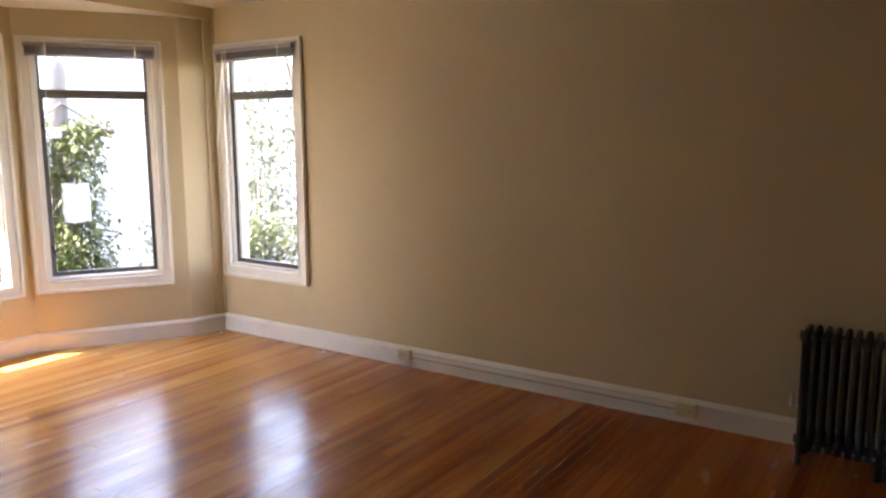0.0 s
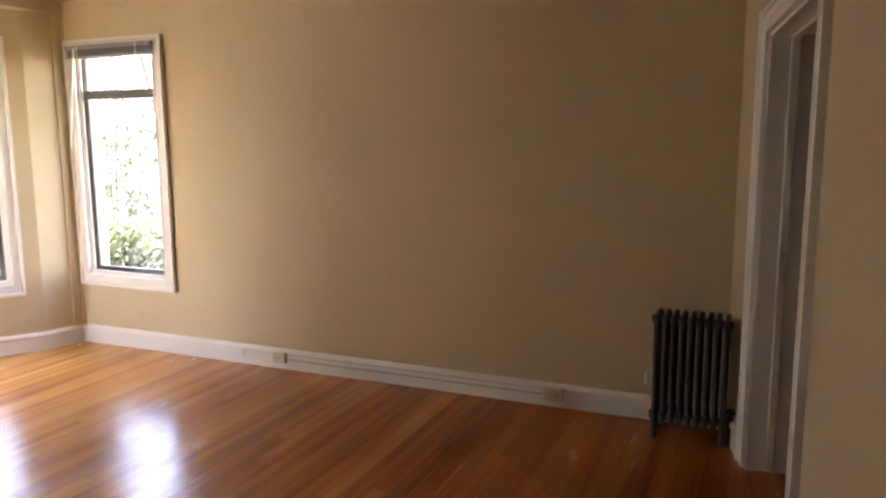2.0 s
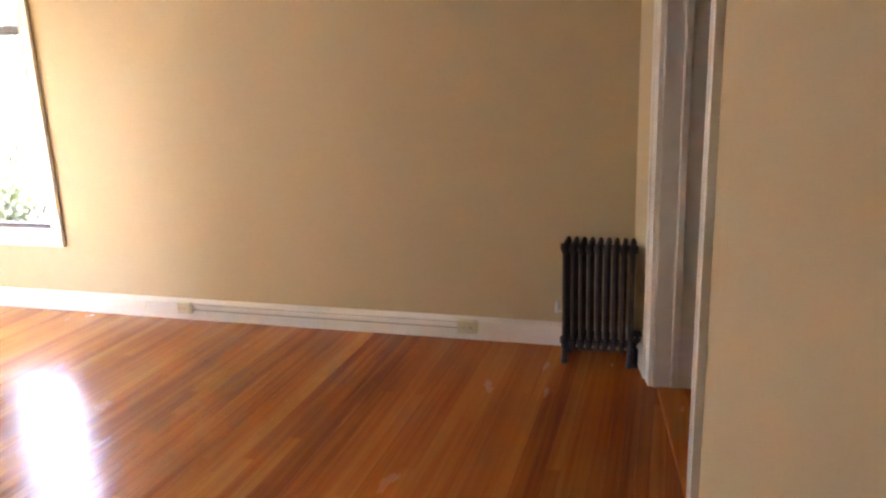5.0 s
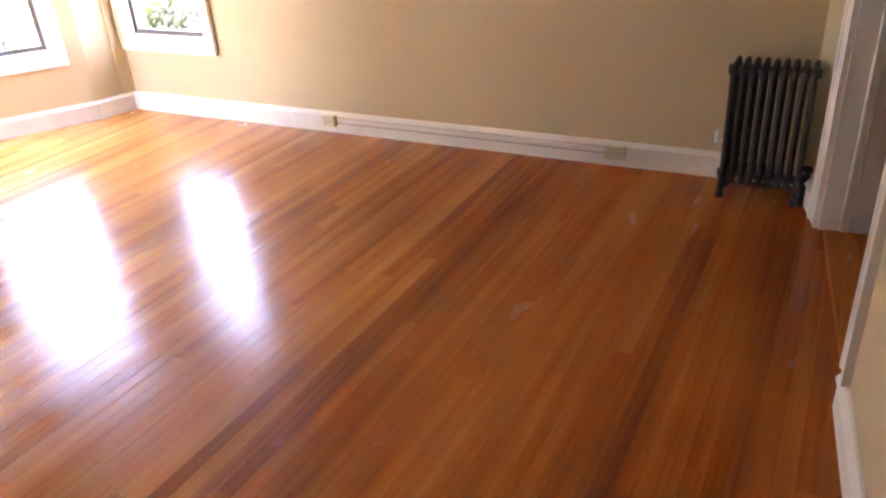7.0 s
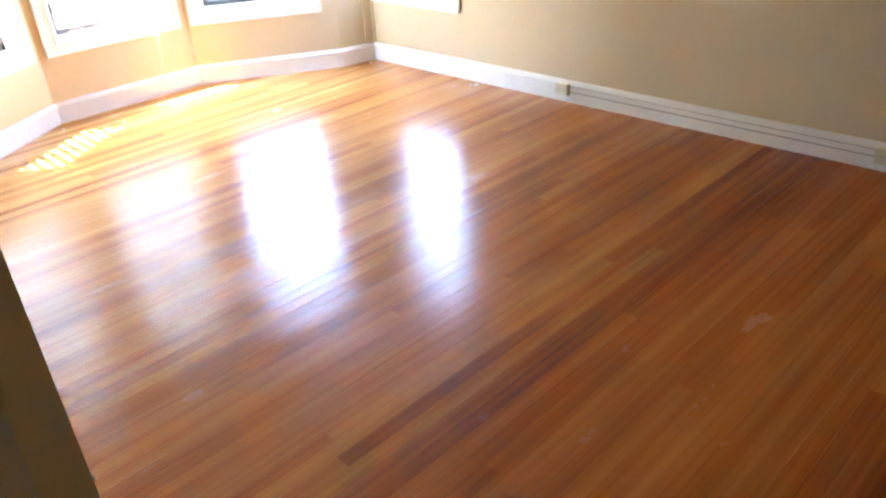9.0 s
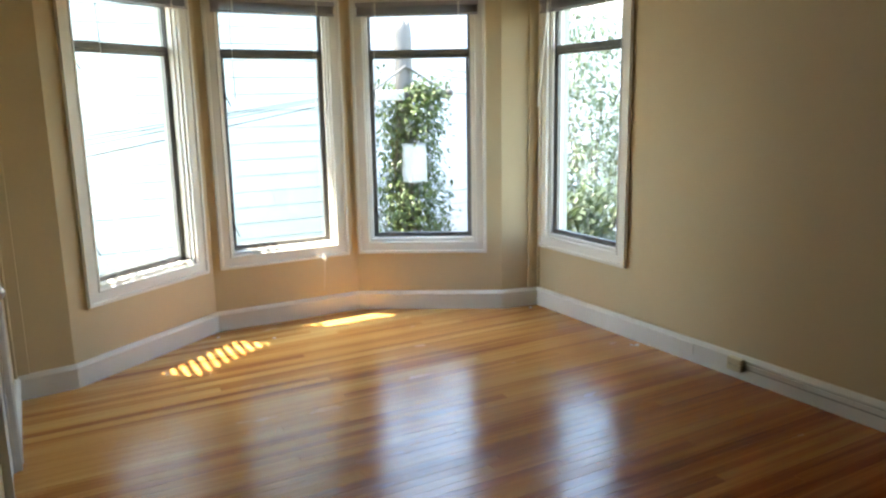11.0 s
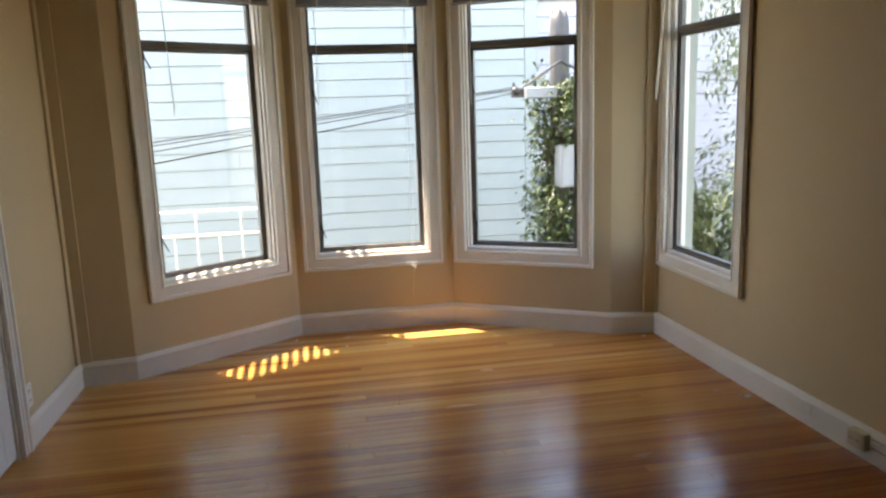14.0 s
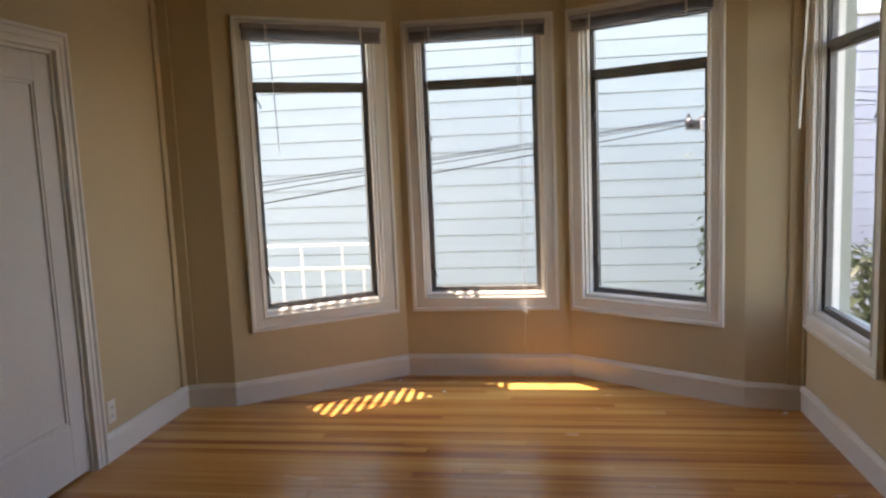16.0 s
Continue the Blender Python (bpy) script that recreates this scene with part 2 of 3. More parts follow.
def slab(points, z0, z1):
    bm = bmesh.new()
    low, top = ([bm.verts.new((x, y, z)) for x, y in points] for z in (z0, z1))
    bm.faces.new(low)
    bm.faces.new(top)
    for k in range(len(points)):
        j = (k + 1) % len(points)
        bm.faces.new((low[k], low[j], top[j], top[k]))
    return bm


def wall_frame(p, q):
    """The pose of a wall whose room face runs from p to q, seen from inside from its left end to its right: u along, y outward, z up."""
    u = (Vector(q) - Vector(p)).normalized()
    return Matrix(((u.x, -u.y, 0, p[0]), (u.y, u.x, 0, p[1]), (0, 0, 1, 0), (0, 0, 0, 1))), (Vector(q) - Vector(p)).length


def wall(name, p, q, height, label, holes=(), thick=0.16, mat=None, extend=(0.0, 0.0), base=-0.02):
    """A thick wall with real openings: holes are (u0, u1, z0, z1)."""
    m, length = wall_frame(p, q)
    us = sorted({-extend[0], length + extend[1], *(h[0] for h in holes), *(h[1] for h in holes)})
    zs = sorted({base, height, *(h[2] for h in holes), *(h[3] for h in holes)})
    solid = {}
    for i in range(len(us) - 1):
        for k in range(len(zs) - 1):
            cu, cz = (us[i] + us[i + 1]) / 2, (zs[k] + zs[k + 1]) / 2
            solid[i, k] = not any(h[0] < cu < h[1] and h[2] < cz < h[3] for h in holes)
    bm, verts = bmesh.new(), {}

    def vert(u, y, z):
        key = (round(u, 5), y, round(z, 5))
        if key not in verts:
            verts[key] = bm.verts.new((u, y, z))
        return verts[key]

    for (i, k), full in solid.items():
        if not full:
            continue
        u0, u1, z0, z1 = us[i], us[i + 1], zs[k], zs[k + 1]
        bm.faces.new([vert(u, 0, z) for u, z in ((u0, z0), (u1, z0), (u1, z1), (u0, z1))])
        bm.faces.new([vert(u, thick, z) for u, z in ((u0, z1), (u1, z1), (u1, z0), (u0, z0))])
        for di, dk, (ua, za), (ub, zb) in ((-1, 0, (u0, z0), (u0, z1)), (1, 0, (u1, z0), (u1, z1)), (0, -1, (u0, z0), (u1, z0)), (0, 1, (u0, z1), (u1, z1))):
            if not solid.get((i + di, k + dk), False):
                bm.faces.new((vert(ua, 0, za), vert(ub, 0, zb), vert(ub, thick, zb), vert(ua, thick, za)))
    ob = part(name, bm, mat or M_WALL)
    ob.matrix_world = m
    return tagged(ob, label, "wall", kind="structure")


# ---- plan ----
A, B, C, D = (-3.205, 0.028), (-2.268, 0.673), (-1.192, 0.673), (-0.266, 0.09)
CEIL, BAY_CEIL = 2.57, 2.48
BACK0 = (0.025, -4.772)
SLOPE = 0.123


def back_y(x):
    return BACK0[1] + SLOPE * (x - BACK0[0])


BACK1 = (-5.6, back_y(-5.6))
W1 = (0.12, 1.078)
W2 = (0.05, 1.003)
W3 = (0.015, 0.981)
SW = (0.002, 0.932)
CAS = 0.088
WZ0, WZ1, SZ0 = 0.434, 2.29, 0.464


def hole(span, z0=WZ0):
    return (span[0] + CAS, span[1] - CAS, z0 + CAS, WZ1 - CAS)


wall("wall_bay_1", A, B, 2.75, "tan painted angled bay wall around a window", [hole(W1)], extend=(0.0, 0.05))
wall("wall_bay_2", B, C, 2.75, "tan painted middle bay wall around a window", [hole(W2)], extend=(0.05, 0.05))
wall("wall_bay_3", C, D, 2.75, "tan painted angled bay wall around a window", [hole(W3)], extend=(0.05, 0.0))
wall("wall_return_1", (-3.505, -0.01), A, 2.75, "narrow tan wall return beside the bay", extend=(0.16, 0.0))
wall("wall_return_2", D, (0.025, 0.03), 2.75, "narrow tan wall return beside the bay", extend=(0.0, 0.16))
wall("wall_long", (0.025, 0.03), (0.0692, -5.2), 2.75, "long bare tan painted wall with a window", [tuple(v + (0.03 if k < 2 else 0) for k, v in enumerate(hole(SW, SZ0)))], extend=(0.0, 2.0))
DOOR_Y0, DOOR_Y1, DOOR_H = -1.70, -0.932, 1.99
HALL_Y = -3.03
wall("wall_left", (-3.535, HALL_Y), (-3.505, -0.01), 2.75, "tan painted wall with a white closet door", [(DOOR_Y0 - HALL_Y, DOOR_Y1 - HALL_Y, -0.03, DOOR_H)], thick=0.15)
back_m, back_len = wall_frame(BACK0, BACK1)
OPEN = (0.43, 1.698)
OPEN_H = 2.03
STUB0 = (0.065, -4.702)
STUB1 = tuple((back_m @ Vector((OPEN[0], 0, 0)))[:2])
stub_m, stub_len = wall_frame(STUB0, STUB1)
wall("wall_stub", STUB0, STUB1, 2.75, "short tan wall beside the cased opening", thick=0.27)
wall("wall_back", STUB1, BACK1, 2.75, "tan painted back wall with a white cased opening", [(-0.001, OPEN[1] - OPEN[0], -0.03, OPEN_H)], thick=0.27, extend=(0.0, 0.2))
# plain walls that close the hall and the room beyond the opening
wall("wall_hall_1", (-5.6, HALL_Y), (-3.65, HALL_Y), 2.75, "plain hall wall", mat=M_HALL)
# the small opening is added, out of view, to brighten the hall
wall("wall_hall_2", (-5.6, -5.6), (-5.6, HALL_Y), 2.75, "plain unseen hall wall with an opening added for daylight", [(1.08, 1.20, 1.42, 1.62)], mat=M_HALL, extend=(0, 0.1))
wall("wall_beyond_1", (0.0, -7.2), (-4.0, -7.2), 2.75, "plain wall of the dim room beyond", mat=M_HALL, extend=(0.2, 0.2))
wall("wall_beyond_2", (-4.0, -7.2), (-4.0, -5.45), 2.75, "plain wall of the dim room beyond", mat=M_HALL)
tagged(part("ceiling", box(-5.9, 0.2, -7.5, 0.0, CEIL, CEIL + 0.2), M_CEIL), "pale flat plaster ceiling", "ceiling", kind="structure")
bm = bmesh.new()
for x0, x1, y0, y1 in ((-3.5, 0.0, 0.0, 0.02),):
    box(x0, x1, y0, y1, BAY_CEIL, CEIL + 0.1, bm=bm)
tagged(part("ceiling_header", bm, M_WALL), "tan header across the bay", "header", kind="structure")
tagged(part("ceiling_bay", slab(((-3.6, 0.02), (-3.6, 0.08), (A[0] - 0.03, A[1] + 0.06), (B[0] - 0.02, B[1] + 0.08), (C[0] + 0.02, C[1] + 0.08), (D[0] + 0.03, D[1] + 0.06), (0.1, 0.12), (0.1, 0.02)), BAY_CEIL, BAY_CEIL + 0.2), M_CEIL), "pale lowered ceiling of the bay", "ceiling", kind="structure")
tagged(part("floor", box(-5.8, 0.1, -7.3, 0.80, -0.12, -0.02), M_SUB), "glossy reddish-brown strip wood floor", "floor", kind="structure")

# ---- windows ----

def casing_bar(length):
    """A mitred casing bar: u along its outer edge, z from the outer edge inward."""
    bm = bmesh.new()
    ends = [[bm.verts.new((u + s * z, -d, z)) for d, z in ((0, 0), (0.026, 0.0), (0.026, 0.018), (0.016, 0.024), (0.016, 0.072), (0.022, 0.078), (0.018, CAS), (0, CAS))] for u, s in ((0, 1), (length, -1))]
    n = len(ends[0])
    for k in range(n):
        bm.faces.new((ends[0][k], ends[0][(k + 1) % n], ends[1][(k + 1) % n], ends[1][k]))
    bm.faces.new(ends[0])
    bm.faces.new(ends[1])
    return bm


def ring(u0, u1, z0, z1, w, y0, y1):
    """A rectangular frame of width w."""
    bm = bmesh.new()
    box(u0, u0 + w, y0, y1, z0, z1, bm=bm)
    box(u1 - w, u1, y0, y1, z0, z1, bm=bm)
    box(u0 + w, u1 - w, y0, y1, z0, z0 + w, bm=bm)
    box(u0 + w, u1 - w, y0, y1, z1 - w, z1, bm=bm)
    return bm


def window(name, p, q, span, label, lever_side=1, levers=(0.76, 1.60), bottom=WZ0, fy=0.072):
    m, _ = wall_frame(p, q)
    win = thing(name, m @ Matrix.Translation((span[0], 0, 0)), label, "window", kind="structure")
    w, h = span[1] - span[0], WZ1 - bottom
    for length, turn in ((w, pose(0, 0, bottom)), (h, pose(w, 0, bottom, 0, -90, 0)), (w, pose(w, 0, WZ1, 0, 180, 0)), (h, pose(0, 0, WZ1, 0, 90, 0))):
        c = part("casing", casing_bar(length), M_TRIM, win)
        c.matrix_local = turn
    u0, u1, z0, z1 = CAS, w - CAS, bottom + CAS, WZ1 - CAS
    part("jamb", ring(u0 - 0.004, u1 + 0.004, z0 - 0.004, z1 + 0.004, 0.016, 0.003, 0.12), M_TRIM, win)
    part("outer_jamb", ring(u0 - 0.003, u1 + 0.003, z0 - 0.003, z1 + 0.003, 0.012, 0.121, 0.172), M_OUTTRIM, win, "pale grey-green outer jamb")
    part("stop", ring(u0 + 0.012, u1 - 0.012, z0 + 0.012, z1 - 0.012, 0.012, min(0.03, fy - 0.022), fy - 0.002), M_TRIM, win)
    sill = box(u0 + 0.012, u1 - 0.012, 0.004, 0.13, z0 + 0.013, z0 + 0.022, 0.002)
    for v in sill.verts:
        v.co.z -= 0.12 * max(v.co.y - 0.03, 0) * 0.3
    part("window_sill", sill, M_TRIM, win)
    fu0, fu1, fz0, fz1 = u0 + 0.014, u1 - 0.014, z0 + 0.014, z1 - 0.012
    bar = 1.885
    part("window_frame", ring(fu0, fu1, fz0, fz1, 0.020, fy, fy + 0.045), M_STEEL, win, "grey painted steel frame")
    part("transom_bar", box(fu0 + 0.02, fu1 - 0.02, fy - 0.004, fy + 0.045, bar, bar + 0.034, 0.003), M_STEEL, win)
    sash = part("sash", ring(fu0 + 0.021, fu1 - 0.021, fz0 + 0.021, bar - 0.001, 0.020, fy + 0.006, fy + 0.036), M_STEEL, win, "hinged grey steel casement sash")
    part("glazing_bead", ring(fu0 + 0.020, fu1 - 0.020, bar + 0.034, fz1 - 0.020, 0.008, fy + 0.012, fy + 0.03), M_STEEL, win)
    low = part("pane", box(fu0 + 0.036, fu1 - 0.036, fy + 0.018, fy + 0.022, fz0 + 0.036, bar - 0.016), M_GLASS, win)
    top = part("pane", box(fu0 + 0.024, fu1 - 0.024, fy + 0.018, fy + 0.022, bar + 0.038, fz1 - 0.024), M_GLASS, win)
    low.visible_shadow = top.visible_shadow = False
    side = fu0 + 0.03 if lever_side > 0 else fu1 - 0.03
    for hz in levers:
        bm = box(side - 0.008, side + 0.008, fy - 0.010, fy + 0.006, hz - 0.02, hz + 0.02, 0.003)
        tube((side, fy - 0.012, hz), (side + 0.03 * lever_side, fy - 0.03, hz - 0.075), 0.005, 0.004, 8, bm)
        tube((side, fy + 0.004, hz), (side, fy - 0.016, hz), 0.008, 0.008, 10, bm)
        part("handle", bm, M_HANDLE, win, "dark metal casement lever")
    return win


window("window_1", A, B, W1, "tall steel casement window with white picture-frame casing", levers=(0.78, 1.84))
window("window_2", B, C, W2, "tall steel casement window with white picture-frame casing", levers=(0.72, 1.62))
window("window_3", C, D, W3, "tall steel casement window with white picture-frame casing", levers=(0.76, 1.66))
window("window_4", (0.025, 0), (0.025, -1), SW, "narrow steel casement window with white picture-frame casing", -1, bottom=SZ0, fy=0.034)


def blind(p, q, span, wand=None, tassel=0.0):
    """A raised blind: head rail, a packed stack of slats, bottom rail, ladder tapes, a wand and cords."""
    m, _ = wall_frame(p, q)
    w = span[1] - span[0] - 0.10
    b = thing("venetian_blind", m @ Matrix.Translation((span[0] + 0.05, -0.027, WZ1 - 0.045)), "raised grey slatted blind hung across the window head", "blind", "raised window blinds")
    part("headrail", box(0, w, -0.038, 0.0, -0.032, 0.0, 0.003), M_BLIND_RAIL, b)
    for k in range(13):
        z = -0.0345 - 0.0036 * k
        bm, n = bmesh.new(), 5
        jig = random.uniform(-0.0015, 0.0015)
        rows = [[bm.verts.new((u, -0.0375 + 0.033 * i / n + jig, z + 0.0016 * math.sin(math.pi * i / n) - t)) for i in range(n + 1)] for u in (0.006 + jig, w - 0.006 + jig) for t in (0.0, 0.0009)]
        for a, c in ((0, 2), (1, 3)):
            for i in range(n):
                bm.faces.new((rows[a][i], rows[a][i + 1], rows[c][i + 1], rows[c][i]))
        for i in (0, n):
            bm.faces.new((rows[0][i], rows[1][i], rows[3][i], rows[2][i]))
        for a in (0, 2):
            for i in range(n):
                bm.faces.new((rows[a][i], rows[a][i + 1], rows[a + 1][i + 1], rows[a + 1][i]))
        part("slat", bm, M_BLIND, b)
    part("bottom_rail", box(0.004, w - 0.004, -0.037, -0.004, -0.094, -0.083, 0.002), M_BLIND_RAIL, b)
    for u in (0.16 * w, 0.84 * w):
        part("ladder_tape", box(u - 0.006, u + 0.006, -0.0405, -0.0395, -0.095, -0.006), M_CORD, b, "pale ladder tape")
    if wand:
        top, foot, low, thick = wand
        part("wand", sweep([(top, -0.045, -0.02), (top + 0.1 * (foot - top), -0.046, -0.1), (foot, -0.048, low - WZ1 + 0.045)], thick, 8), M_CORD if thick > 0.004 else M_CLEAR, b, "slim tilt wand")
    if tassel:
        u = 0.68
        for du, dz in ((0.0, 0.0), (0.016, 0.012)):
            pull = part("cord", sweep([(u + du, -0.04, -0.03), (u + du + 0.002, -0.043, -0.5), (u + du, -0.045, -tassel - dz)], 0.0014, 5), M_CORD, b, "thin pull cord")
            part("tassel", tube((u + du, -0.045, -tassel - dz - 0.034), (u + du, -0.045, -tassel - dz), 0.009, 0.004, 8), M_CORD, pull)
        part("cord_tail", sweep([(u + 0.008, -0.045, -tassel - 0.03), (u + 0.004, -0.043, -tassel - 0.15), (u - 0.004, -0.036, -tassel - 0.26)], 0.0012, 5), M_CORD, b, "loose end of the pull cord")
    return b


blind(A, B, W1, (0.150, 0.172, 1.51, 0.0028))
blind(B, C, W2, (0.112, 0.118, 1.52, 0.0028), tassel=1.775)
blind(C, D, W3, (0.122, 0.128, 1.505, 0.0028))
blind((0.025, 0), (0.025, -1), SW, (0.11, 0.008, 1.505, 0.0065))

# ---- baseboards, corner boards, casings ----
BASE = [(0, 0.0), (0.020, 0.0), (0.020, 0.104), (0.028, 0.108), (0.028, 0.118), (0.018, 0.130), (0.010, 0.139), (0, 0.139)]


def baseboard(p, q, u0, u1, cut0=0.0, cut1=0.0):
    ob = part("baseboard", profile_run(BASE, u0, u1, cut0, cut1), M_TRIM)
    ob.matrix_world = wall_frame(p, q)[0]
    return tagged(ob, "white painted wooden baseboard with a moulded cap", "baseboard", kind="structure")


def mitre(p, q, r):
    """How far the inside corner at q cuts a moulding, per unit of its depth."""
    a, b = (Vector(q) - Vector(p)).normalized(), (Vector(r) - Vector(q)).normalized()
    turn = math.atan2(a.x * b.y - a.y * b.x, a.dot(b))
    return math.tan(turn / 2)


LOOP = [(-3.535, HALL_Y), (-3.505, -0.01), A, B, C, D, (0.025, 0.03), STUB0]
for k in range(len(LOOP) - 1):
    p, q = LOOP[k], LOOP[k + 1]
    length = (Vector(q) - Vector(p)).length
    c0 = -mitre(LOOP[k - 1], p, q) if k else 0.0
    c1 = mitre(p, q, LOOP[k + 2]) if k + 2 < len(LOOP) else -1.0
    if k == 0:
        baseboard(p, q, 0.14, DOOR_Y0 - HALL_Y - 0.085)
        baseboard(p, q, DOOR_Y1 - HALL_Y + 0.085, length, 0.0, c1)
    else:
        baseboard(p, q, 0.0, length, c0, c1)
baseboard(STUB0, STUB1, 0.0, stub_len - 0.112, 1.0, 0.0)
baseboard(BACK0, BACK1, OPEN[1] + 0.03, back_len)

for p, q, u0, u1, nm in (((-3.505, -0.10), (-3.505, -0.01), 0.03, 0.13, "a"), ((-3.505, -0.01), A, 0.0, 0.075, "b"), (D, (0.025, 0.03), 0.21, 0.284, "c"), ((0.025, 0.03), (0.025, -1), 0.0, 0.026, "d")):
    ob = part("trim", box(u0, u1, -0.016, 0.0, 0.1395, CEIL if nm in "ad" else BAY_CEIL, 0.004), M_WALL)
    ob.matrix_world = wall_frame(p, q)[0]
    tagged(ob, "tan painted vertical corner board beside the bay", "trim", kind="structure")

# ---- cased opening in the back wall ----
FLAT = [(0, 0), (0.026, 0.0), (0.026, 0.018), (0.016, 0.026), (0.016, 0.052), (0.020, 0.056), (0.020, 0.062), (0.016, 0.066), (0.016, 0.090), (0.021, 0.098), (0.021, 0.110), (0, 0.110)]


def upright(u_outer, way, z0, z1, mitre_top, width=1.0):
    """A moulded upright: its profile runs from the outer edge towards the opening."""
    bm = bmesh.new()
    ends = [[bm.verts.new((u_outer + way * s * width, -d, z - (mitre_top * s * width if top else 0))) for d, s in FLAT] for z, top in ((z0, 0), (z1, 1))]
    n = len(FLAT)
    for k in range(n):
        bm.faces.new((ends[0][k], ends[0][(k + 1) % n], ends[1][(k + 1) % n], ends[1][k]))
    bm.faces.new(ends[0])
    bm.faces.new(ends[1])
    return bm


def head(u0, u1, z_outer, width=1.0):
    bm = bmesh.new()
    ends = [[bm.verts.new((u + w * s * width, -d, z_outer - s * width)) for d, s in FLAT] for u, w in ((u0, 1), (u1, -1))]
    n = len(FLAT)
    for k in range(n):
        bm.faces.new((ends[0][k], ends[0][(k + 1) % n], ends[1][(k + 1) % n], ends[1][k]))
    bm.faces.new(ends[0])
    bm.faces.new(ends[1])
    return bm


opening = thing("opening_trim", back_m, "white moulded casing around an open doorway", "door casing", kind="structure")
far_casing = part("casing", upright(stub_len - 0.11, 1, 0.0, OPEN_H + 0.11, 1), M_TRIM, opening)
far_casing.matrix_local = back_m.inverted() @ stub_m
part("casing", upright(OPEN[1] + 0.11, -1, 0.1395, OPEN_H + 0.11, 1), M_TRIM, opening)
part("casing", head(OPEN[0] - 0.11, OPEN[1] + 0.11, OPEN_H + 0.11), M_TRIM, opening)
for u0, u1, s in ((OPEN[0] + 0.001, OPEN[0] + 0.018, 1), (OPEN[1] - 0.018, OPEN[1] - 0.001, -1)):
    part("jamb", box(u0, u1, 0.001, 0.269, 0.0, OPEN_H - 0.018, 0.002), M_TRIM, opening)
    edge = u1 if s > 0 else u0
    part("stop", box(min(edge, edge + s * 0.013), max(edge, edge + s * 0.013), 0.085, 0.122, 0.0, OPEN_H - 0.018, 0.004), M_TRIM, opening)
part("jamb", box(OPEN[0] + 0.001, OPEN[1] - 0.001, 0.001, 0.269, OPEN_H - 0.018, OPEN_H - 0.001, 0.002), M_TRIM, opening)
part("stop", box(OPEN[0] + 0.031, OPEN[1] - 0.031, 0.085, 0.122, OPEN_H - 0.031, OPEN_H - 0.018, 0.004), M_TRIM, opening)
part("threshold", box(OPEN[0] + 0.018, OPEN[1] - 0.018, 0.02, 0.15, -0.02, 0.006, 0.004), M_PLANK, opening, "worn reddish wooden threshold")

# ---- closet door in the left wall ----
left_m = wall_frame((-3.535, HALL_Y), (-3.505, -0.01))[0]
d0, d1 = DOOR_Y0 - HALL_Y, DOOR_Y1 - HALL_Y
door = thing("door_1", left_m @ Matrix.Translation((d0, 0, 0)), "closed white painted door with one recessed panel", "door", kind="structure")
dw = d1 - d0
part("casing", upright(-0.085, 1, 0.0, DOOR_H + 0.085, 1, 0.773), M_TRIM, door)
part("casing", upright(dw + 0.085, -1, 0.0, DOOR_H + 0.085, 1, 0.773), M_TRIM, door)
part("casing", head(-0.085, dw + 0.085, DOOR_H + 0.085, 0.773), M_TRIM, door)
for u0, u1, z0, z1 in ((0.001, 0.016, 0.0, DOOR_H - 0.016), (dw - 0.016, dw - 0.001, 0.0, DOOR_H - 0.016), (0.001, dw - 0.001, DOOR_H - 0.016, DOOR_H - 0.001)):
    part("jamb", box(u0, u1, 0.001, 0.149, z0, z1), M_TRIM, door)
s0, s1, t1 = 0.019, dw - 0.019, DOOR_H - 0.02
for u0, u1, z0, z1, nm in ((s0, s0 + 0.108, 0.014, t1, "stile"), (s1 - 0.108, s1, 0.014, t1, "stile"), (s0 + 0.108, s1 - 0.108, 0.014, 0.275, "rail"), (s0 + 0.108, s1 - 0.108, t1 - 0.125, t1, "rail")):
    part(nm, box(u0, u1, 0.012, 0.048, z0, z1, 0.0015), M_DOOR, door)
part("panel", box(s0 + 0.103, s1 - 0.103, 0.027, 0.040, 0.27, t1 - 0.12), M_DOOR, door)
bm = ring(s0 + 0.108, s1 - 0.108, 0.275, t1 - 0.125, 0.014, 0.018, 0.028)
part("panel_moulding", bm, M_DOOR, door)
for z in (0.31, 1.75):
    bm = tube((dw - 0.017, 0.008, z - 0.045), (dw - 0.017, 0.008, z + 0.045), 0.0065, None, 10)
    for zz in (z - 0.05, z + 0.05):
        tube((dw - 0.017, 0.008, zz - 0.005), (dw - 0.017, 0.008, zz + 0.005), 0.0045, None, 8, bm)
    part("hinge", bm, M_DOOR, door, "painted-over butt hinge")
bm = tube((s0 + 0.06, 0.012, 0.95), (s0 + 0.06, -0.03, 0.95), 0.010, None, 12)
bmesh.ops.create_uvsphere(bm, u_segments=14, v_segments=10, radius=0.027, matrix=Matrix.Translation((s0 + 0.06, -0.045, 0.95)))
smooth(part("knob", bm, M_CHROME, door, "dull metal door knob"))
tagged(part("closet_backing", box(-4.25, -3.66, DOOR_Y0 - 0.1, DOOR_Y1 + 0.1, -0.02, 2.3), M_HALL), "plain closet interior behind the closed door", "closet", kind="structure")


# ---- electrical fittings ----
LEAN = 0.00845


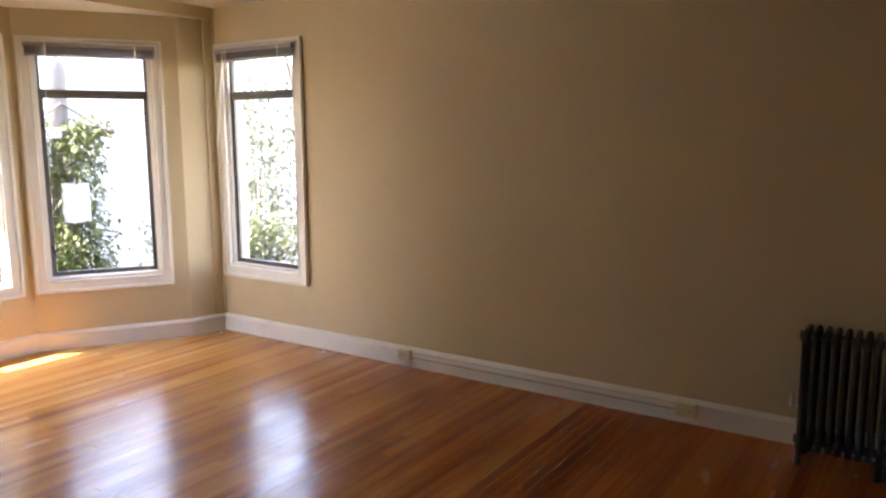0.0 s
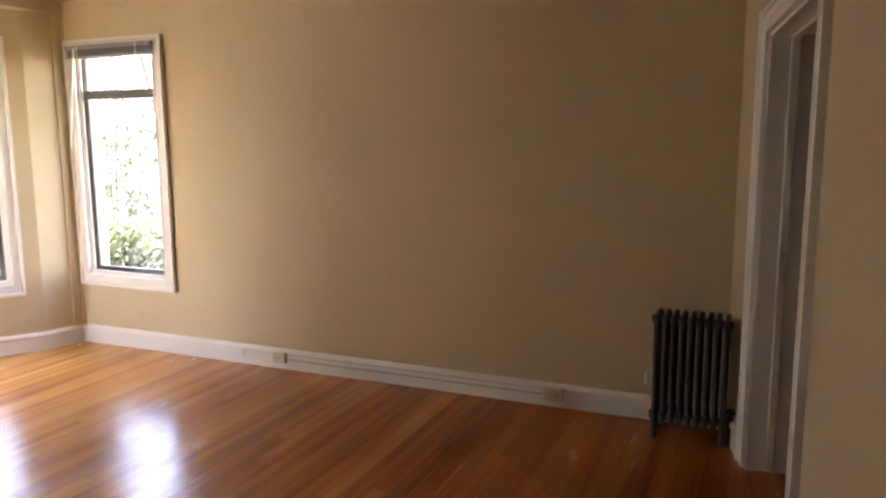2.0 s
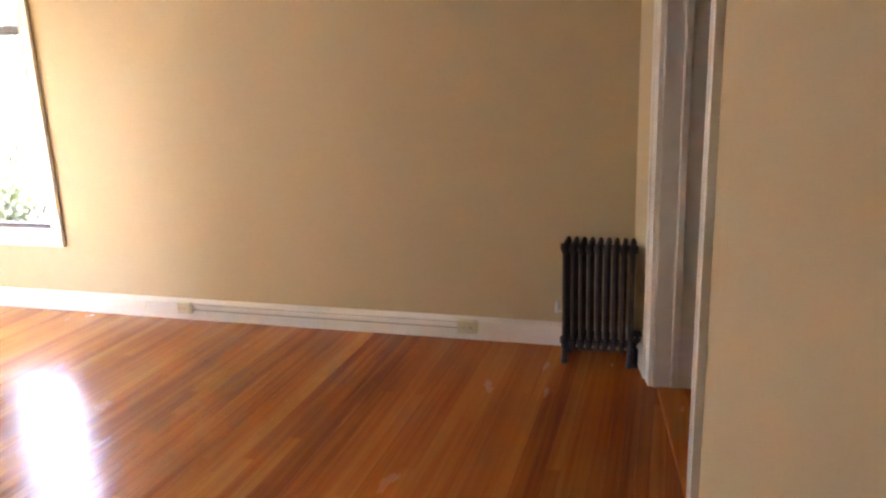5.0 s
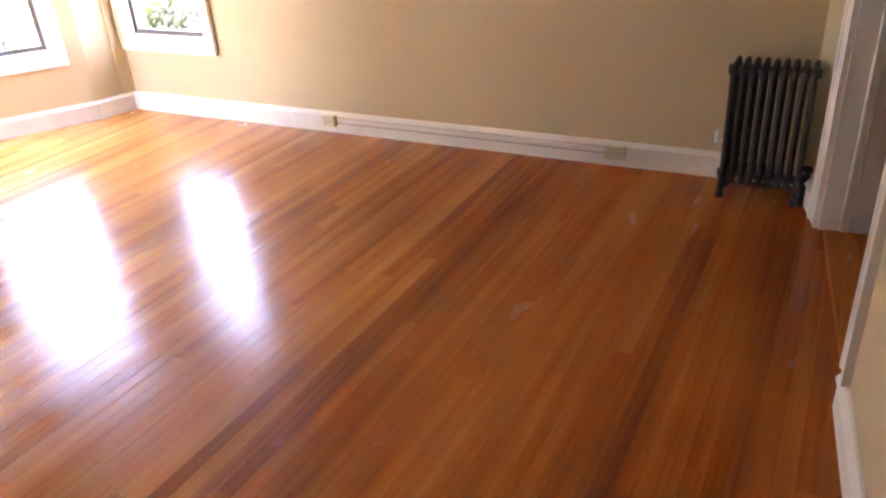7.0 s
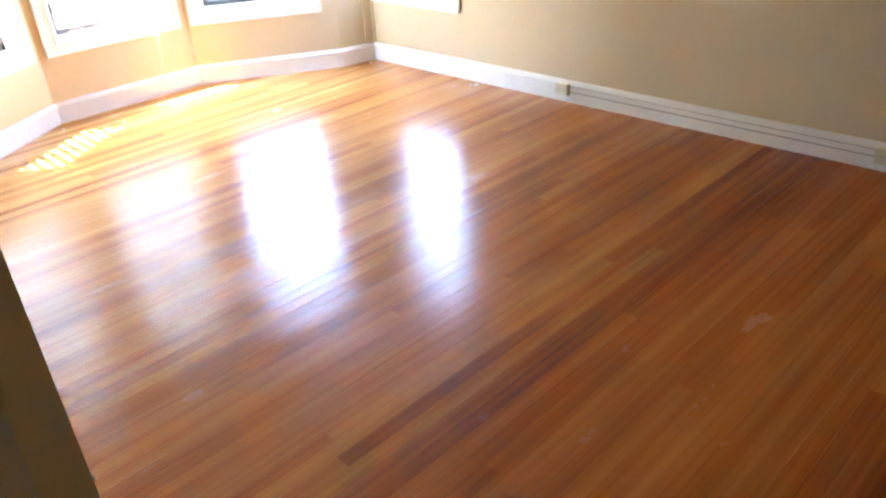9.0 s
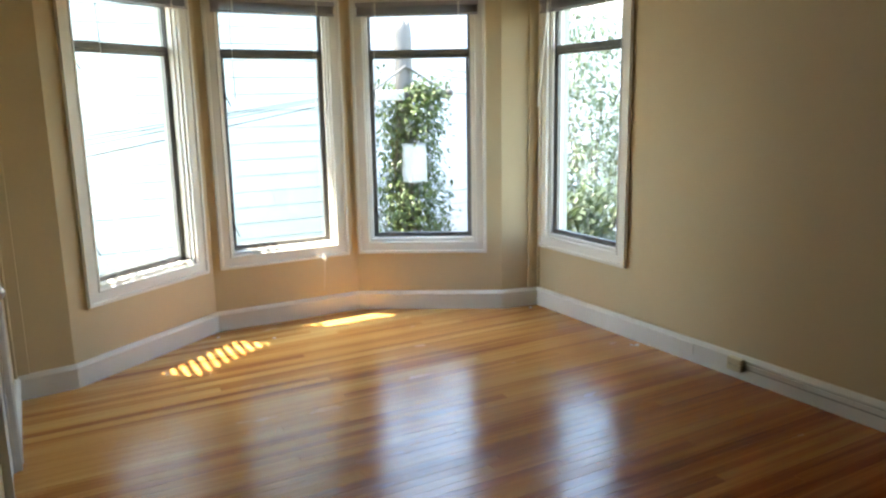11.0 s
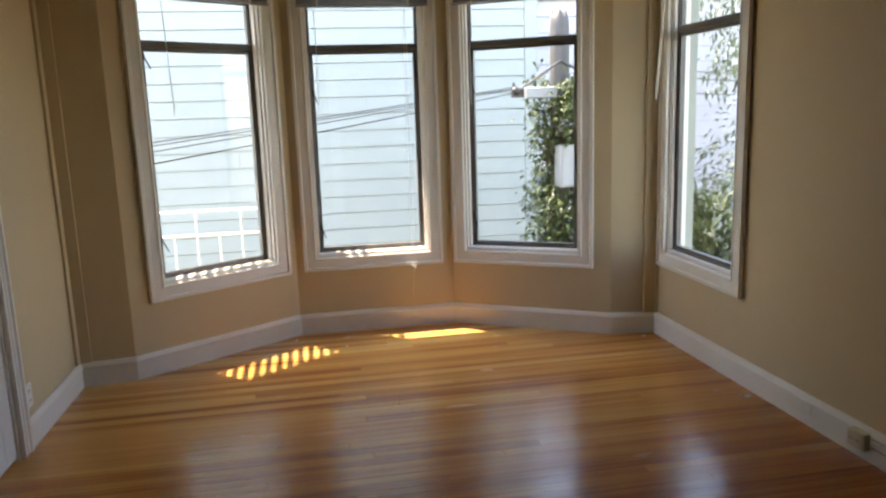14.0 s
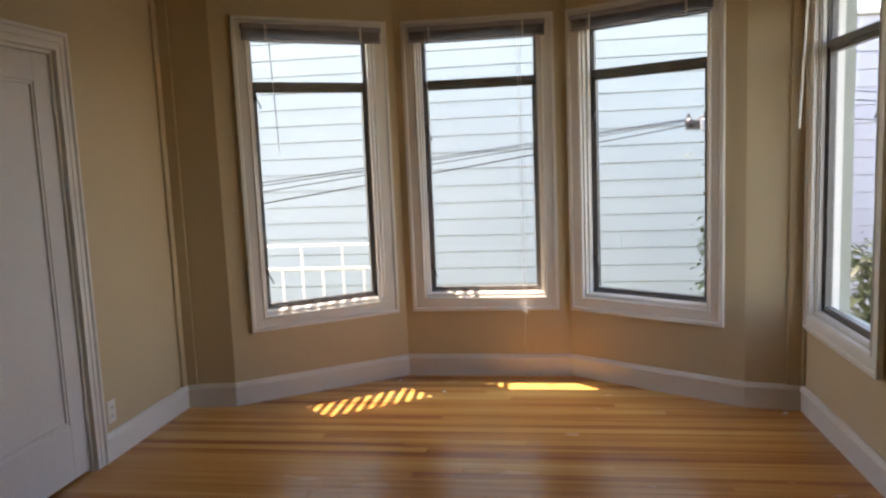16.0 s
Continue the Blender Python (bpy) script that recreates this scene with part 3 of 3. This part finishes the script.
def surface_outlet(y, w, h, z):
    """A surface-mounted box with a plate, two sockets and slots, on the long wall's baseboard."""
    ob = thing("electrical_outlet", pose(0.002 + (0.03 - y) * LEAN, y, z, 0, 0, math.degrees(LEAN)), "beige surface-mounted electrical outlet box on the baseboard", "outlet", "beige outlets on the baseboard")
    part("outlet_box", box(-0.036, 0.0, -w / 2, w / 2, 0.0, h, 0.004, None, 2), M_BEIGE, ob)
    part("cover_plate", box(-0.039, -0.0362, -w / 2 + 0.006, w / 2 - 0.006, 0.006, h - 0.006, 0.001), M_BEIGE, ob)
    for s in (-1, 1):
        yy = s * w * 0.2
        sock = part("socket", box(-0.0405, -0.0392, yy - 0.014, yy + 0.014, h / 2 - 0.014, h / 2 + 0.014, 0.0005), M_BEIGE, ob)
        for o in (-0.006, 0.006):
            part("slot", box(-0.0411, -0.0406, yy + o - 0.0012, yy + o + 0.0012, h / 2 - 0.006, h / 2 + 0.006), M_DARK, sock)
    return ob


surface_outlet(-1.842, 0.092, 0.074, 0.052)
surface_outlet(-3.765, 0.118, 0.080, 0.048)
race = thing("cable_raceway", pose(0.0019, 0, 0.086, 0, 0, math.degrees(LEAN)), "white surface cable raceway along the baseboard", "cable raceway")
part("channel", box(-0.007, 0.0, -3.717, -1.890, -0.012, 0.017, 0.002), M_TRIM, race)
# dark strips painted in for the shadow lines above and below the channel
for z0, z1 in ((-0.0185, -0.0122), (0.0172, 0.0215)):
    part("joint", box(-0.002, 0.0, -3.717, -1.890, z0, z1), M_JOINT_SHADE, race, "dark painted strip standing for the shadow line along the raceway")
plate = thing("blank_plate", pose(0.0145, -1.47, 0.050, 0, 0, math.degrees(LEAN)), "white painted blank cover plate on the baseboard", "cover plate")
part("plate", box(-0.010, 0.0, -0.060, 0.060, 0.0, 0.070, 0.003), M_TRIM, plate)
for s in (-1, 1):
    part("screw", tube((-0.0101, s * 0.042, 0.035), (-0.0112, s * 0.042, 0.035), 0.003, None, 8), M_TRIM, plate)
wall_out = thing("wall_outlet", pose(-3.5125, -0.765, 0.180), "white wall outlet plate beside the closet door", "outlet")
part("cover_plate", box(0.0, 0.006, -0.035, 0.035, 0.0, 0.115, 0.002), M_TRIM, wall_out)
for z in (0.036, 0.079):
    sock = part("socket", box(0.0061, 0.008, -0.016, 0.016, z - 0.013, z + 0.013, 0.0008), M_TRIM, wall_out)
    for o in (-0.006, 0.006):
        part("slot", box(0.0081, 0.0086, o - 0.0013, o + 0.0013, z - 0.007, z + 0.005), M_DARK, sock)

# ---- radiator ----
radiator = thing("radiator", pose(-0.135, -4.362, 0), "dark painted cast-iron column radiator beside the cased opening", "radiator")
PITCH, SECTIONS, RTOP = 0.0425, 9, 0.672


def section_mesh():
    bm = bmesh.new()
    for x in (-0.076, -0.025, 0.025, 0.076):
        tube((x, 0, 0.13), (x, 0, RTOP - 0.045), 0.0118, None, 10, bm)
    for z0, z1 in ((0.085, 0.145), (RTOP - 0.062, RTOP - 0.012)):
        box(-0.095, 0.095, -0.0150, 0.0150, z0, z1, 0.0135, bm, 3)
    for x in (-0.076, -0.025, 0.025, 0.076):
        bmesh.ops.create_uvsphere(bm, u_segments=10, v_segments=6, radius=0.0125, matrix=Matrix.Translation((x, 0, RTOP - 0.012)))
    return bm


first = None
for k in range(SECTIONS):
    if first is None:
        first = smooth(part("section", section_mesh(), M_IRON, radiator))
        ob = first
    else:
        ob = new("section", first.data)
        ob.parent = radiator
    ob.matrix_local = pose(0, -PITCH * k, 0)
for x, z in ((-0.02, 0.115), (-0.02, RTOP - 0.037)):
    bm = tube((x, 0.028, z), (x, -PITCH * (SECTIONS - 1) - 0.028, z), 0.021, None, 14)
    part("hub", bm, M_IRON, radiator)
for k in (0, SECTIONS - 1):
    for x in (-0.075, 0.075):
        bm = tube((x, -PITCH * k, 0.014), (x, -PITCH * k, 0.095), 0.017, 0.013, 10)
        bmesh.ops.create_uvsphere(bm, u_segments=10, v_segments=6, radius=0.021, matrix=Matrix.Translation((x, -PITCH * k, 0.0)) @ Matrix.Diagonal((1, 1, 0.85, 1)) @ Matrix.Translation((0, 0, 0.0212)))
        smooth(part("leg", bm, M_IRON, radiator))
bm = tube((-0.076, 0.010, 0.30), (-0.076, 0.040, 0.30), 0.006, None, 8)
tube((-0.076, 0.040, 0.290), (-0.076, 0.040, 0.350), 0.013, 0.011, 12, bm)
tube((-0.076, 0.040, 0.350), (-0.076, 0.040, 0.362), 0.007, 0.004, 10, bm)
smooth(part("air_vent", bm, M_SILVER, radiator, "bright silver air vent"))
end = -PITCH * (SECTIONS - 1)
bm = tube((-0.02, end - 0.012, 0.115), (-0.02, end - 0.046, 0.115), 0.015, None, 12)
tube((-0.02, end - 0.036, 0.0), (-0.02, end - 0.036, 0.150), 0.018, None, 12, bm)
valve = part("supply_valve", bm, M_IRON, radiator)
bm = tube((-0.02, end - 0.036, 0.150), (-0.02, end - 0.036, 0.175), 0.007, None, 8)
tube((-0.02, end - 0.036, 0.170), (-0.02, end - 0.036, 0.186), 0.030, 0.026, 14, bm)
part("handwheel", bm, M_HANDLE, valve, "black valve handwheel")
bm = tube((-0.02, end - 0.036, 0.0005), (-0.02, end - 0.036, 0.008), 0.036, 0.03, 16)
part("floor_flange", bm, M_IRON, valve)

# ---- flakes on the floor ----
for x, y, s, turn in ((-0.042, -1.12, 0.022, 20), (-0.070, -1.10, 0.012, 70), (-0.085, -0.03, 0.018, 45), (-1.98, 0.30, 0.010, 10), (-2.30, 0.52, 0.012, 60)):
    bm = bmesh.new()
    vs = [bm.verts.new((s * r * math.cos(a), 0.7 * s * r * math.sin(a), z)) for z in (0.0, 0.004) for a, r in ((0, 1), (1.1, 0.8), (2.2, 1.1), (3.3, 0.7), (4.4, 1.0), (5.3, 0.8))]
    bm.faces.new(vs[:6])
    bm.faces.new(vs[6:])
    for k in range(6):
        bm.faces.new((vs[k], vs[(k + 1) % 6], vs[6 + (k + 1) % 6], vs[6 + k]))
    ob = part("paint_flake", bm, M_CHIP)
    ob.matrix_world = pose(x, y, 0.0003, 0, 0, turn)
    tagged(ob, "small pale paint flake lying on the wood floor", "debris", "paint flakes on the floor")

# ---- outdoors: ground, neighbouring house, pole, vine, tree, shrub ----
bm = bmesh.new()
bmesh.ops.create_grid(bm, x_segments=24, y_segments=24, size=400)
ground = part("ground", bm, M_GROUND)
ground.location = (0, 0, -4.2)
tagged(ground, "dry yard ground below the windows", "ground", kind="structure")

HOUSE_Y, HOUSE_X0, HOUSE_X1, HOUSE_TOP, LAP = 5.0, -9.0, 0.80, 6.548, 0.203
house = thing("neighbour_house", pose(0, HOUSE_Y, -4.2), "mint-green clapboard house wall close outside the bay", "house")
part("wall", box(HOUSE_X0, HOUSE_X1, 0.03, 2.2, 0.0, HOUSE_TOP + 4.2), M_SIDING, house)
part("roof", box(HOUSE_X0 - 0.2, HOUSE_X1 + 0.06, -0.06, 2.3, HOUSE_TOP + 4.2, HOUSE_TOP + 4.25, 0.01), M_OUTWHITE, house)
part("corner_board", box(HOUSE_X1 - 0.14, HOUSE_X1 + 0.02, -0.022, 0.10, 0.0, HOUSE_TOP + 4.2, 0.004), M_SIDING, house)


def lap_board(length):
    """A bevelled board that stands out at its lower edge above a dark recessed joint."""
    bm = bmesh.new()
    ends = [[bm.verts.new((x, y, z)) for y, z in ((0.029, 0.0), (-0.012, 0.0), (-0.014, 0.005), (-0.003, LAP - 0.006), (0.029, LAP - 0.006))] for x in (0, length)]
    for k in range(5):
        bm.faces.new((ends[0][k], ends[0][(k + 1) % 5], ends[1][(k + 1) % 5], ends[1][k]))
    bm.faces.new(ends[0])
    bm.faces.new(ends[1])
    return bm


rows = int((HOUSE_TOP + 4.2) / LAP)
for k in range(rows):
    z = HOUSE_TOP + 4.2 - LAP * (k + 1)
    x, stop = HOUSE_X0, HOUSE_X1 - 0.142
    cuts = [HOUSE_X0, random.uniform(-6.0, -0.3), stop] if k % 3 == 0 else [HOUSE_X0, stop]
    for a, b in zip(cuts, cuts[1:]):
        ob = part("siding_board", lap_board(b - a - 0.003), M_SIDING, house)
        ob.location = (a, 0, z)

railing = thing("landing_railing", pose(-4.9, 2.0, 0), "white wooden railing of an outdoor landing beside the bay", "railing")
RAIL_L = 2.56
part("top_rail", box(0, RAIL_L, -0.020, 0.020, 0.718, 0.736, 0.004), M_OUTWHITE, railing)
part("mid_rail", box(0, RAIL_L, -0.016, 0.016, 0.515, 0.535, 0.004), M_OUTWHITE, railing)
part("bottom_rail", box(0, RAIL_L, -0.016, 0.016, -0.14, -0.11, 0.004), M_OUTWHITE, railing)
for k in range(15):
    x = RAIL_L - 0.018 - 0.18 * k
    part("baluster", box(x - 0.009, x + 0.009, -0.009, 0.009, -0.25, 0.715 if k % 2 == 0 else 0.515, 0.003), M_OUTWHITE, railing)
tagged(part("landing_deck", box(-5.2, -2.25, 1.85, 3.0, -0.35, -0.25, 0.01), M_OUTWHITE), "white painted wooden landing outside the bay", "landing")
for x in (-5.1, -2.4):
    ob = part("landing_post", box(x - 0.06, x + 0.06, 1.95, 2.07, -4.2, -0.35, 0.006), M_OUTWHITE)
    tagged(ob, "white painted post under the landing", "post", "landing posts")

# pale house seen past the corner of the green one
far = thing("pale_house", pose(0.9, 5.4, -4.2), "pale lavender-white clapboard house beyond the tree", "house")
part("wall", box(0.0, 11.0, 0.03, 5.0, 0.0, 7.05), M_PALE, far)
part("roof", box(-0.1, 11.2, -0.06, 5.2, 7.05, 7.11, 0.01), M_OUTWHITE, far)
for k in range(34):
    ob = part("siding_board", lap_board(10.99), M_PALE, far)
    ob.location = (0.005, 0, 7.04 - LAP * (k + 1))
POLE = (0.435, 3.05)
pole = thing("utility_pole", pose(POLE[0], POLE[1], -4.2), "weathered grey wooden utility pole wrapped in vine", "utility pole")
bm = bmesh.new()
prev = None
for z, r in ((0, 0.12), (2.0, 0.11), (4.2, 0.095), (5.6, 0.098), (6.48, 0.096), (6.54, 0.090), (6.59, 0.066)):
    ringv = [bm.verts.new((r * (1 + 0.05 * math.sin(3 * k)) * math.cos(k * math.tau / 14), r * math.sin(k * math.tau / 14), z + (0.05 * math.sin(2 * k) if z > 6.55 else 0))) for k in range(14)]
    if prev:
        for k in range(14):
            bm.faces.new((prev[k], prev[(k + 1) % 14], ringv[(k + 1) % 14], ringv[k]))
    prev = ringv
bm.faces.new(prev)
smooth(part("shaft", bm, M_POLE, pole), 50)
part("crossarm", box(-0.54, 0.52, -0.16, -0.085, 5.78, 5.87, 0.008), M_POLE, pole)
for s in (-0.44, 0.44):
    part("brace", tube((s, -0.125, 5.86), (-0.02, -0.105, 6.13), 0.014, None, 8), M_POLE, pole)
for x in (-0.515, 0.48):
    bm = tube((x, -0.12, 5.87), (x, -0.12, 5.92), 0.014, None, 8)
    bmesh.ops.create_uvsphere(bm, u_segments=12, v_segments=8, radius=0.045, matrix=Matrix.Translation((x, -0.18, 5.84)))
    smooth(part("insulator", bm, M_IRON, pole, "dark ceramic insulator"))
part("junction_box", box(-0.425, -0.10, -0.23, -0.161, 5.765, 5.875, 0.01), M_TIN, pole, "pale junction box on the crossarm")
box_part = part("meter_box", box(-0.095, 0.100, -0.32, -0.10, 4.88, 5.30, 0.012, None, 2), M_TIN, pole, "pale grey metal equipment box")
part("cover", box(-0.082, 0.087, -0.332, -0.321, 4.895, 5.285, 0.006), M_TIN, box_part)

part("fuse_box", box(-0.05, 0.03, -0.20, -0.10, 5.43, 5.58, 0.008), M_TIN, pole, "small pale box above the equipment box")
for k, (z0, z1, dip) in enumerate(((1.67, 1.17, 0.010), (1.66, 1.12, 0.012), (1.62, 1.02, 0.012), (1.68, 1.20, 0.012))):
    pts = []
    for i in range(25):
        f = i / 24
        pts.append((POLE[0] - 0.515 - f * 4.3, POLE[1] - 0.14 - f * 2.35 + 0.02 * k, z0 + (z1 - z0) * f - dip * 4 * f * (1 - f)))
    ob = part("cable", sweep(pts, 0.0055 if k == 2 else 0.004, 6), M_WIRE)
    tagged(ob, "thin black overhead service cable strung from the pole", "cable", "overhead cables")
for k, z in enumerate((1.95, 1.87, 1.70)):
    pts = [(POLE[0] + 0.48 + 9 * f, POLE[1] - 0.1 + 5.0 * f, z - 0.05 + 0.25 * f - 0.9 * f * (1 - f)) for f in [i / 16 for i in range(17)]]
    ob = part("cable", sweep(pts, 0.006, 6), M_WIRE)
    tagged(ob, "thin black overhead service cable strung from the pole", "cable", "overhead cables")


def leaves(places, length, width, droop=0.6):
    """Folded leaf blades, one for each place and heading."""
    verts, faces = [], []
    for p, way, s in places:
        way = way.normalized()
        side = way.cross(Vector((0, 0, 1)))
        side = side.normalized() if side.length > 0.01 else Vector((1, 0, 0))
        up = side.cross(way)
        l, w = length * s, width * s * 0.5
        mid = p + way * l * 0.5
        tip = p + way * l - Vector((0, 0, droop * l * 0.3))
        n = len(verts)
        verts += [p, mid + side * w + up * w * 0.4, tip, mid - side * w + up * w * 0.4, mid]
        faces += [(n, n + 1, n + 4), (n + 1, n + 2, n + 4), (n + 2, n + 3, n + 4), (n + 3, n, n + 4)]
    mesh = bpy.data.meshes.new("leaves")
    mesh.from_pydata([tuple(v) for v in verts], [], faces)
    return mesh


def leafy(name, mesh, mat, parent, label):
    mesh.materials.append(mat)
    ob = new(name, mesh)
    ob.parent = parent
    ob.matrix_parent_inverse = parent.matrix_world.inverted()
    return tagged(ob, label, kind="stuff")


rng = random.Random(5)


def rand_way(out, spread=0.9):
    return out + Vector((rng.gauss(0, spread), rng.gauss(0, spread), rng.gauss(0, spread * 0.8)))


vine = thing("climbing_vine", pose(POLE[0], POLE[1], -4.2), "dense green climbing vine covering the utility pole", "vine")
spots = []
for cl in range(520):
    z = rng.uniform(-1.4, 1.72)
    ang = rng.uniform(0, math.tau)
    r = (0.14 + 0.22 * rng.random()) * (1.0 - 0.12 * max(z, 0) / 1.6 + 0.14 * math.sin(z * 5.1))
    centre = Vector((POLE[0] + 0.06 + r * math.cos(ang) * 0.96, POLE[1] - 0.05 + r * math.sin(ang), z))
    if abs(centre.x - (POLE[0] - 0.02)) < 0.16 and 0.62 < z < 1.16 and centre.y < POLE[1] - 0.1:
        continue
    for _ in range(rng.randint(16, 30)):
        p = centre + Vector((rng.gauss(0, 0.075), rng.gauss(0, 0.075), rng.gauss(0, 0.085)))
        spots.append((p, rand_way(Vector((math.cos(ang), math.sin(ang), -0.3))), rng.uniform(0.6, 1.3)))
leafy("leaf_mass", leaves(spots, 0.068, 0.036), M_LEAF, vine, "small glossy green vine leaves")
for k in range(7):
    a0 = k * 0.9
    pts = [(0.125 * math.cos(a0 + 0.5 * i) * (1.3 if i % 3 else 1.1), 0.125 * math.sin(a0 + 0.5 * i), 0.0 + i * 0.42) for i in range(14)]
    part("stem", sweep(pts, 0.012, 5), M_BARK, vine)

tree = thing("garden_tree", pose(3.5, 3.4, -4.2), "light green leafy tree standing beyond the narrow window", "tree")
bm = sweep([(0, 0, 0), (0.08, 0.05, 1.6), (-0.05, 0.1, 3.0), (0.0, 0.05, 4.3)], 0.05, 8)
part("trunk", bm, M_BARK, tree)
spots = []
for cl in range(300):
    a, b = rng.uniform(0, math.tau), rng.uniform(0, 1) ** 0.6
    h = rng.uniform(-1.8, 0.85) if cl % 6 else rng.uniform(1.0, 2.4)
    wide = 1.45 * math.sqrt(max(0.05, 1 - ((h + 0.6) / 3.2) ** 2))
    centre = Vector((3.4 + wide * b * math.cos(a), 3.4 + wide * b * math.sin(a) * 0.8, h))
    if cl % 30 == 0:
        pts = [(0, 0, 3.2), ((centre.x - 3.5) * 0.5, (centre.y - 3.4) * 0.5, (h + 4.2 + 3.2) / 2 + 0.1), (centre.x - 3.5, centre.y - 3.4, h + 4.2)]
        part("branch", sweep(pts, 0.007, 5), M_BARK, tree)
    for _ in range(40):
        p = centre + Vector((rng.gauss(0, 0.16), rng.gauss(0, 0.16), rng.gauss(0, 0.15)))
        spots.append((p, rand_way(Vector((math.cos(a), math.sin(a), -0.2))), rng.uniform(0.6, 1.3)))
leafy("crown", leaves(spots, 0.10, 0.052), M_LEAF_TREE, tree, "loose crown of small light green leaves")

hang = thing("overhanging_branch", pose(3.2, 4.0, -4.2), "thin tree with a drooping leafy top", "tree")
part("trunk", sweep([(2.6, 0.4, 0), (2.4, 0.3, 3.0), (2.1, 0.2, 5.8), (1.5, 0.1, 7.5), (0.1, 0.0, 7.7)], 0.03, 7), M_BARK, hang)
spots = []
for cl in range(70):
    a = rng.uniform(0, math.tau)
    r = rng.uniform(0.05, 0.75)
    centre = Vector((3.3 + r * math.cos(a), 4.1 + r * math.sin(a), rng.uniform(1.7, 3.5)))
    for _ in range(20):
        p = centre + Vector((rng.gauss(0, 0.10), rng.gauss(0, 0.10), rng.gauss(0, 0.14)))
        spots.append((p, rand_way(Vector((0.2 * math.cos(a), 0.2 * math.sin(a), -0.9)), 0.5), rng.uniform(0.7, 1.3)))
leafy("crown", leaves(spots, 0.10, 0.035), M_LEAF_TREE, hang, "drooping narrow green leaves")

shrub = thing("garden_shrub", pose(1.25, 1.35, -4.2), "dark green large-leaved shrub just below the narrow window", "shrub")
for k in range(9):
    a = k * 0.7
    part("stem", sweep([(0.05 * math.cos(a), 0.05 * math.sin(a), 0), (0.2 * math.cos(a), 0.2 * math.sin(a), 2.2), (0.45 * math.cos(a), 0.45 * math.sin(a), 3.9 + 0.1 * (k % 4))], 0.014, 5), M_BARK, shrub)
spots = []
for cl in range(420):
    a, r = rng.uniform(0, math.tau), 0.72 * math.sqrt(rng.random())
    centre = Vector((1.25 + r * math.cos(a), 1.35 + r * math.sin(a), rng.uniform(-0.9, 0.66 - 0.45 * r * r)))
    for _ in range(9):
        p = centre + Vector((rng.gauss(0, 0.05), rng.gauss(0, 0.05), rng.gauss(0, 0.06)))
        spots.append((p, rand_way(Vector((math.cos(a), math.sin(a), 0.7)), 0.6), rng.uniform(0.7, 1.3)))
leafy("leaf_mass", leaves(spots, 0.16, 0.05), M_LEAF_SHRUB, shrub, "long pointed dark green leaves")

# unseen slatted cover added above the bay to trim and stripe the sun
sun_cover = thing("bay_sun_cover", pose(0, 0, 2.752), "unseen slatted white cover added above the bay to stripe the sun", "roof")


part("sun_cover_deck", slab(((-4.15, 0.0), (-4.15, 0.76), (-3.62, 0.76), (-3.12, 1.11), (-2.80, 1.30), (-0.9, 1.30), (0.35, 0.55), (0.35, 0.0)), 0.0, 0.10), M_OUTWHITE, sun_cover)
for x in [-4.02 + 0.064 * k for k in range(17)] + [-2.79, -2.72, -2.65]:
    part("slat", box(x - 0.018, x + 0.018, 0.50 if x < -2.9 else 1.2, 1.45 if x < -2.9 else 1.53, 0.055, 0.075, 0.003), M_OUTWHITE, sun_cover)

# ---- strip floor ----
STRIP = 0.0575


def strip_mesh(length):
    bm = bmesh.new()
    b, w = 0.0005, STRIP - 0.0004
    low = [bm.verts.new(p) for p in ((0, 0, -0.019), (length, 0, -0.019), (length, w, -0.019), (0, w, -0.019))]
    rim = [bm.verts.new(p) for p in ((0, 0, -b), (length, 0, -b), (length, w, -b), (0, w, -b))]
    top = [bm.verts.new(p) for p in ((b, b, 0), (length - b, b, 0), (length - b, w - b, 0), (b, w - b, 0))]
    for k in range(4):
        j = (k + 1) % 4
        bm.faces.new((low[k], low[j], rim[j], rim[k]))
        bm.faces.new((rim[k], rim[j], top[j], top[k]))
    bm.faces.new(top)
    return bm


floor = bpy.data.objects["floor"]
planks = random.Random(21)


def span_at(y):
    """Where the boards of a row begin and end, under the walls."""
    if y > 0.03:
        f = (y - 0.03) / 0.66
        return A[0] + f * (B[0] - A[0]) - 0.16, D[0] + (C[0] - D[0]) * f + 0.16
    if y < HALL_Y:
        return -5.55, 0.08
    return -3.60, 0.08


y = 0.74
while y > -5.45:
    x0, x1 = span_at(y)
    x = x0
    while x < x1 - 0.02:
        length = planks.choice((2.2, 3.0, 3.8, 4.6)) * planks.uniform(0.85, 1.15)
        if x == x0:
            length *= planks.uniform(0.35, 1.0)
        end = x1 if x + length > x1 - 0.35 else x + length
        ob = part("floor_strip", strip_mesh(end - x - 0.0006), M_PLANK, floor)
        ob.location = (x, y, planks.uniform(-0.00012, 0.00012))
        ob.rotation_euler = (radians(planks.uniform(-0.035, 0.035)), 0, 0)
        x = end
    y -= STRIP
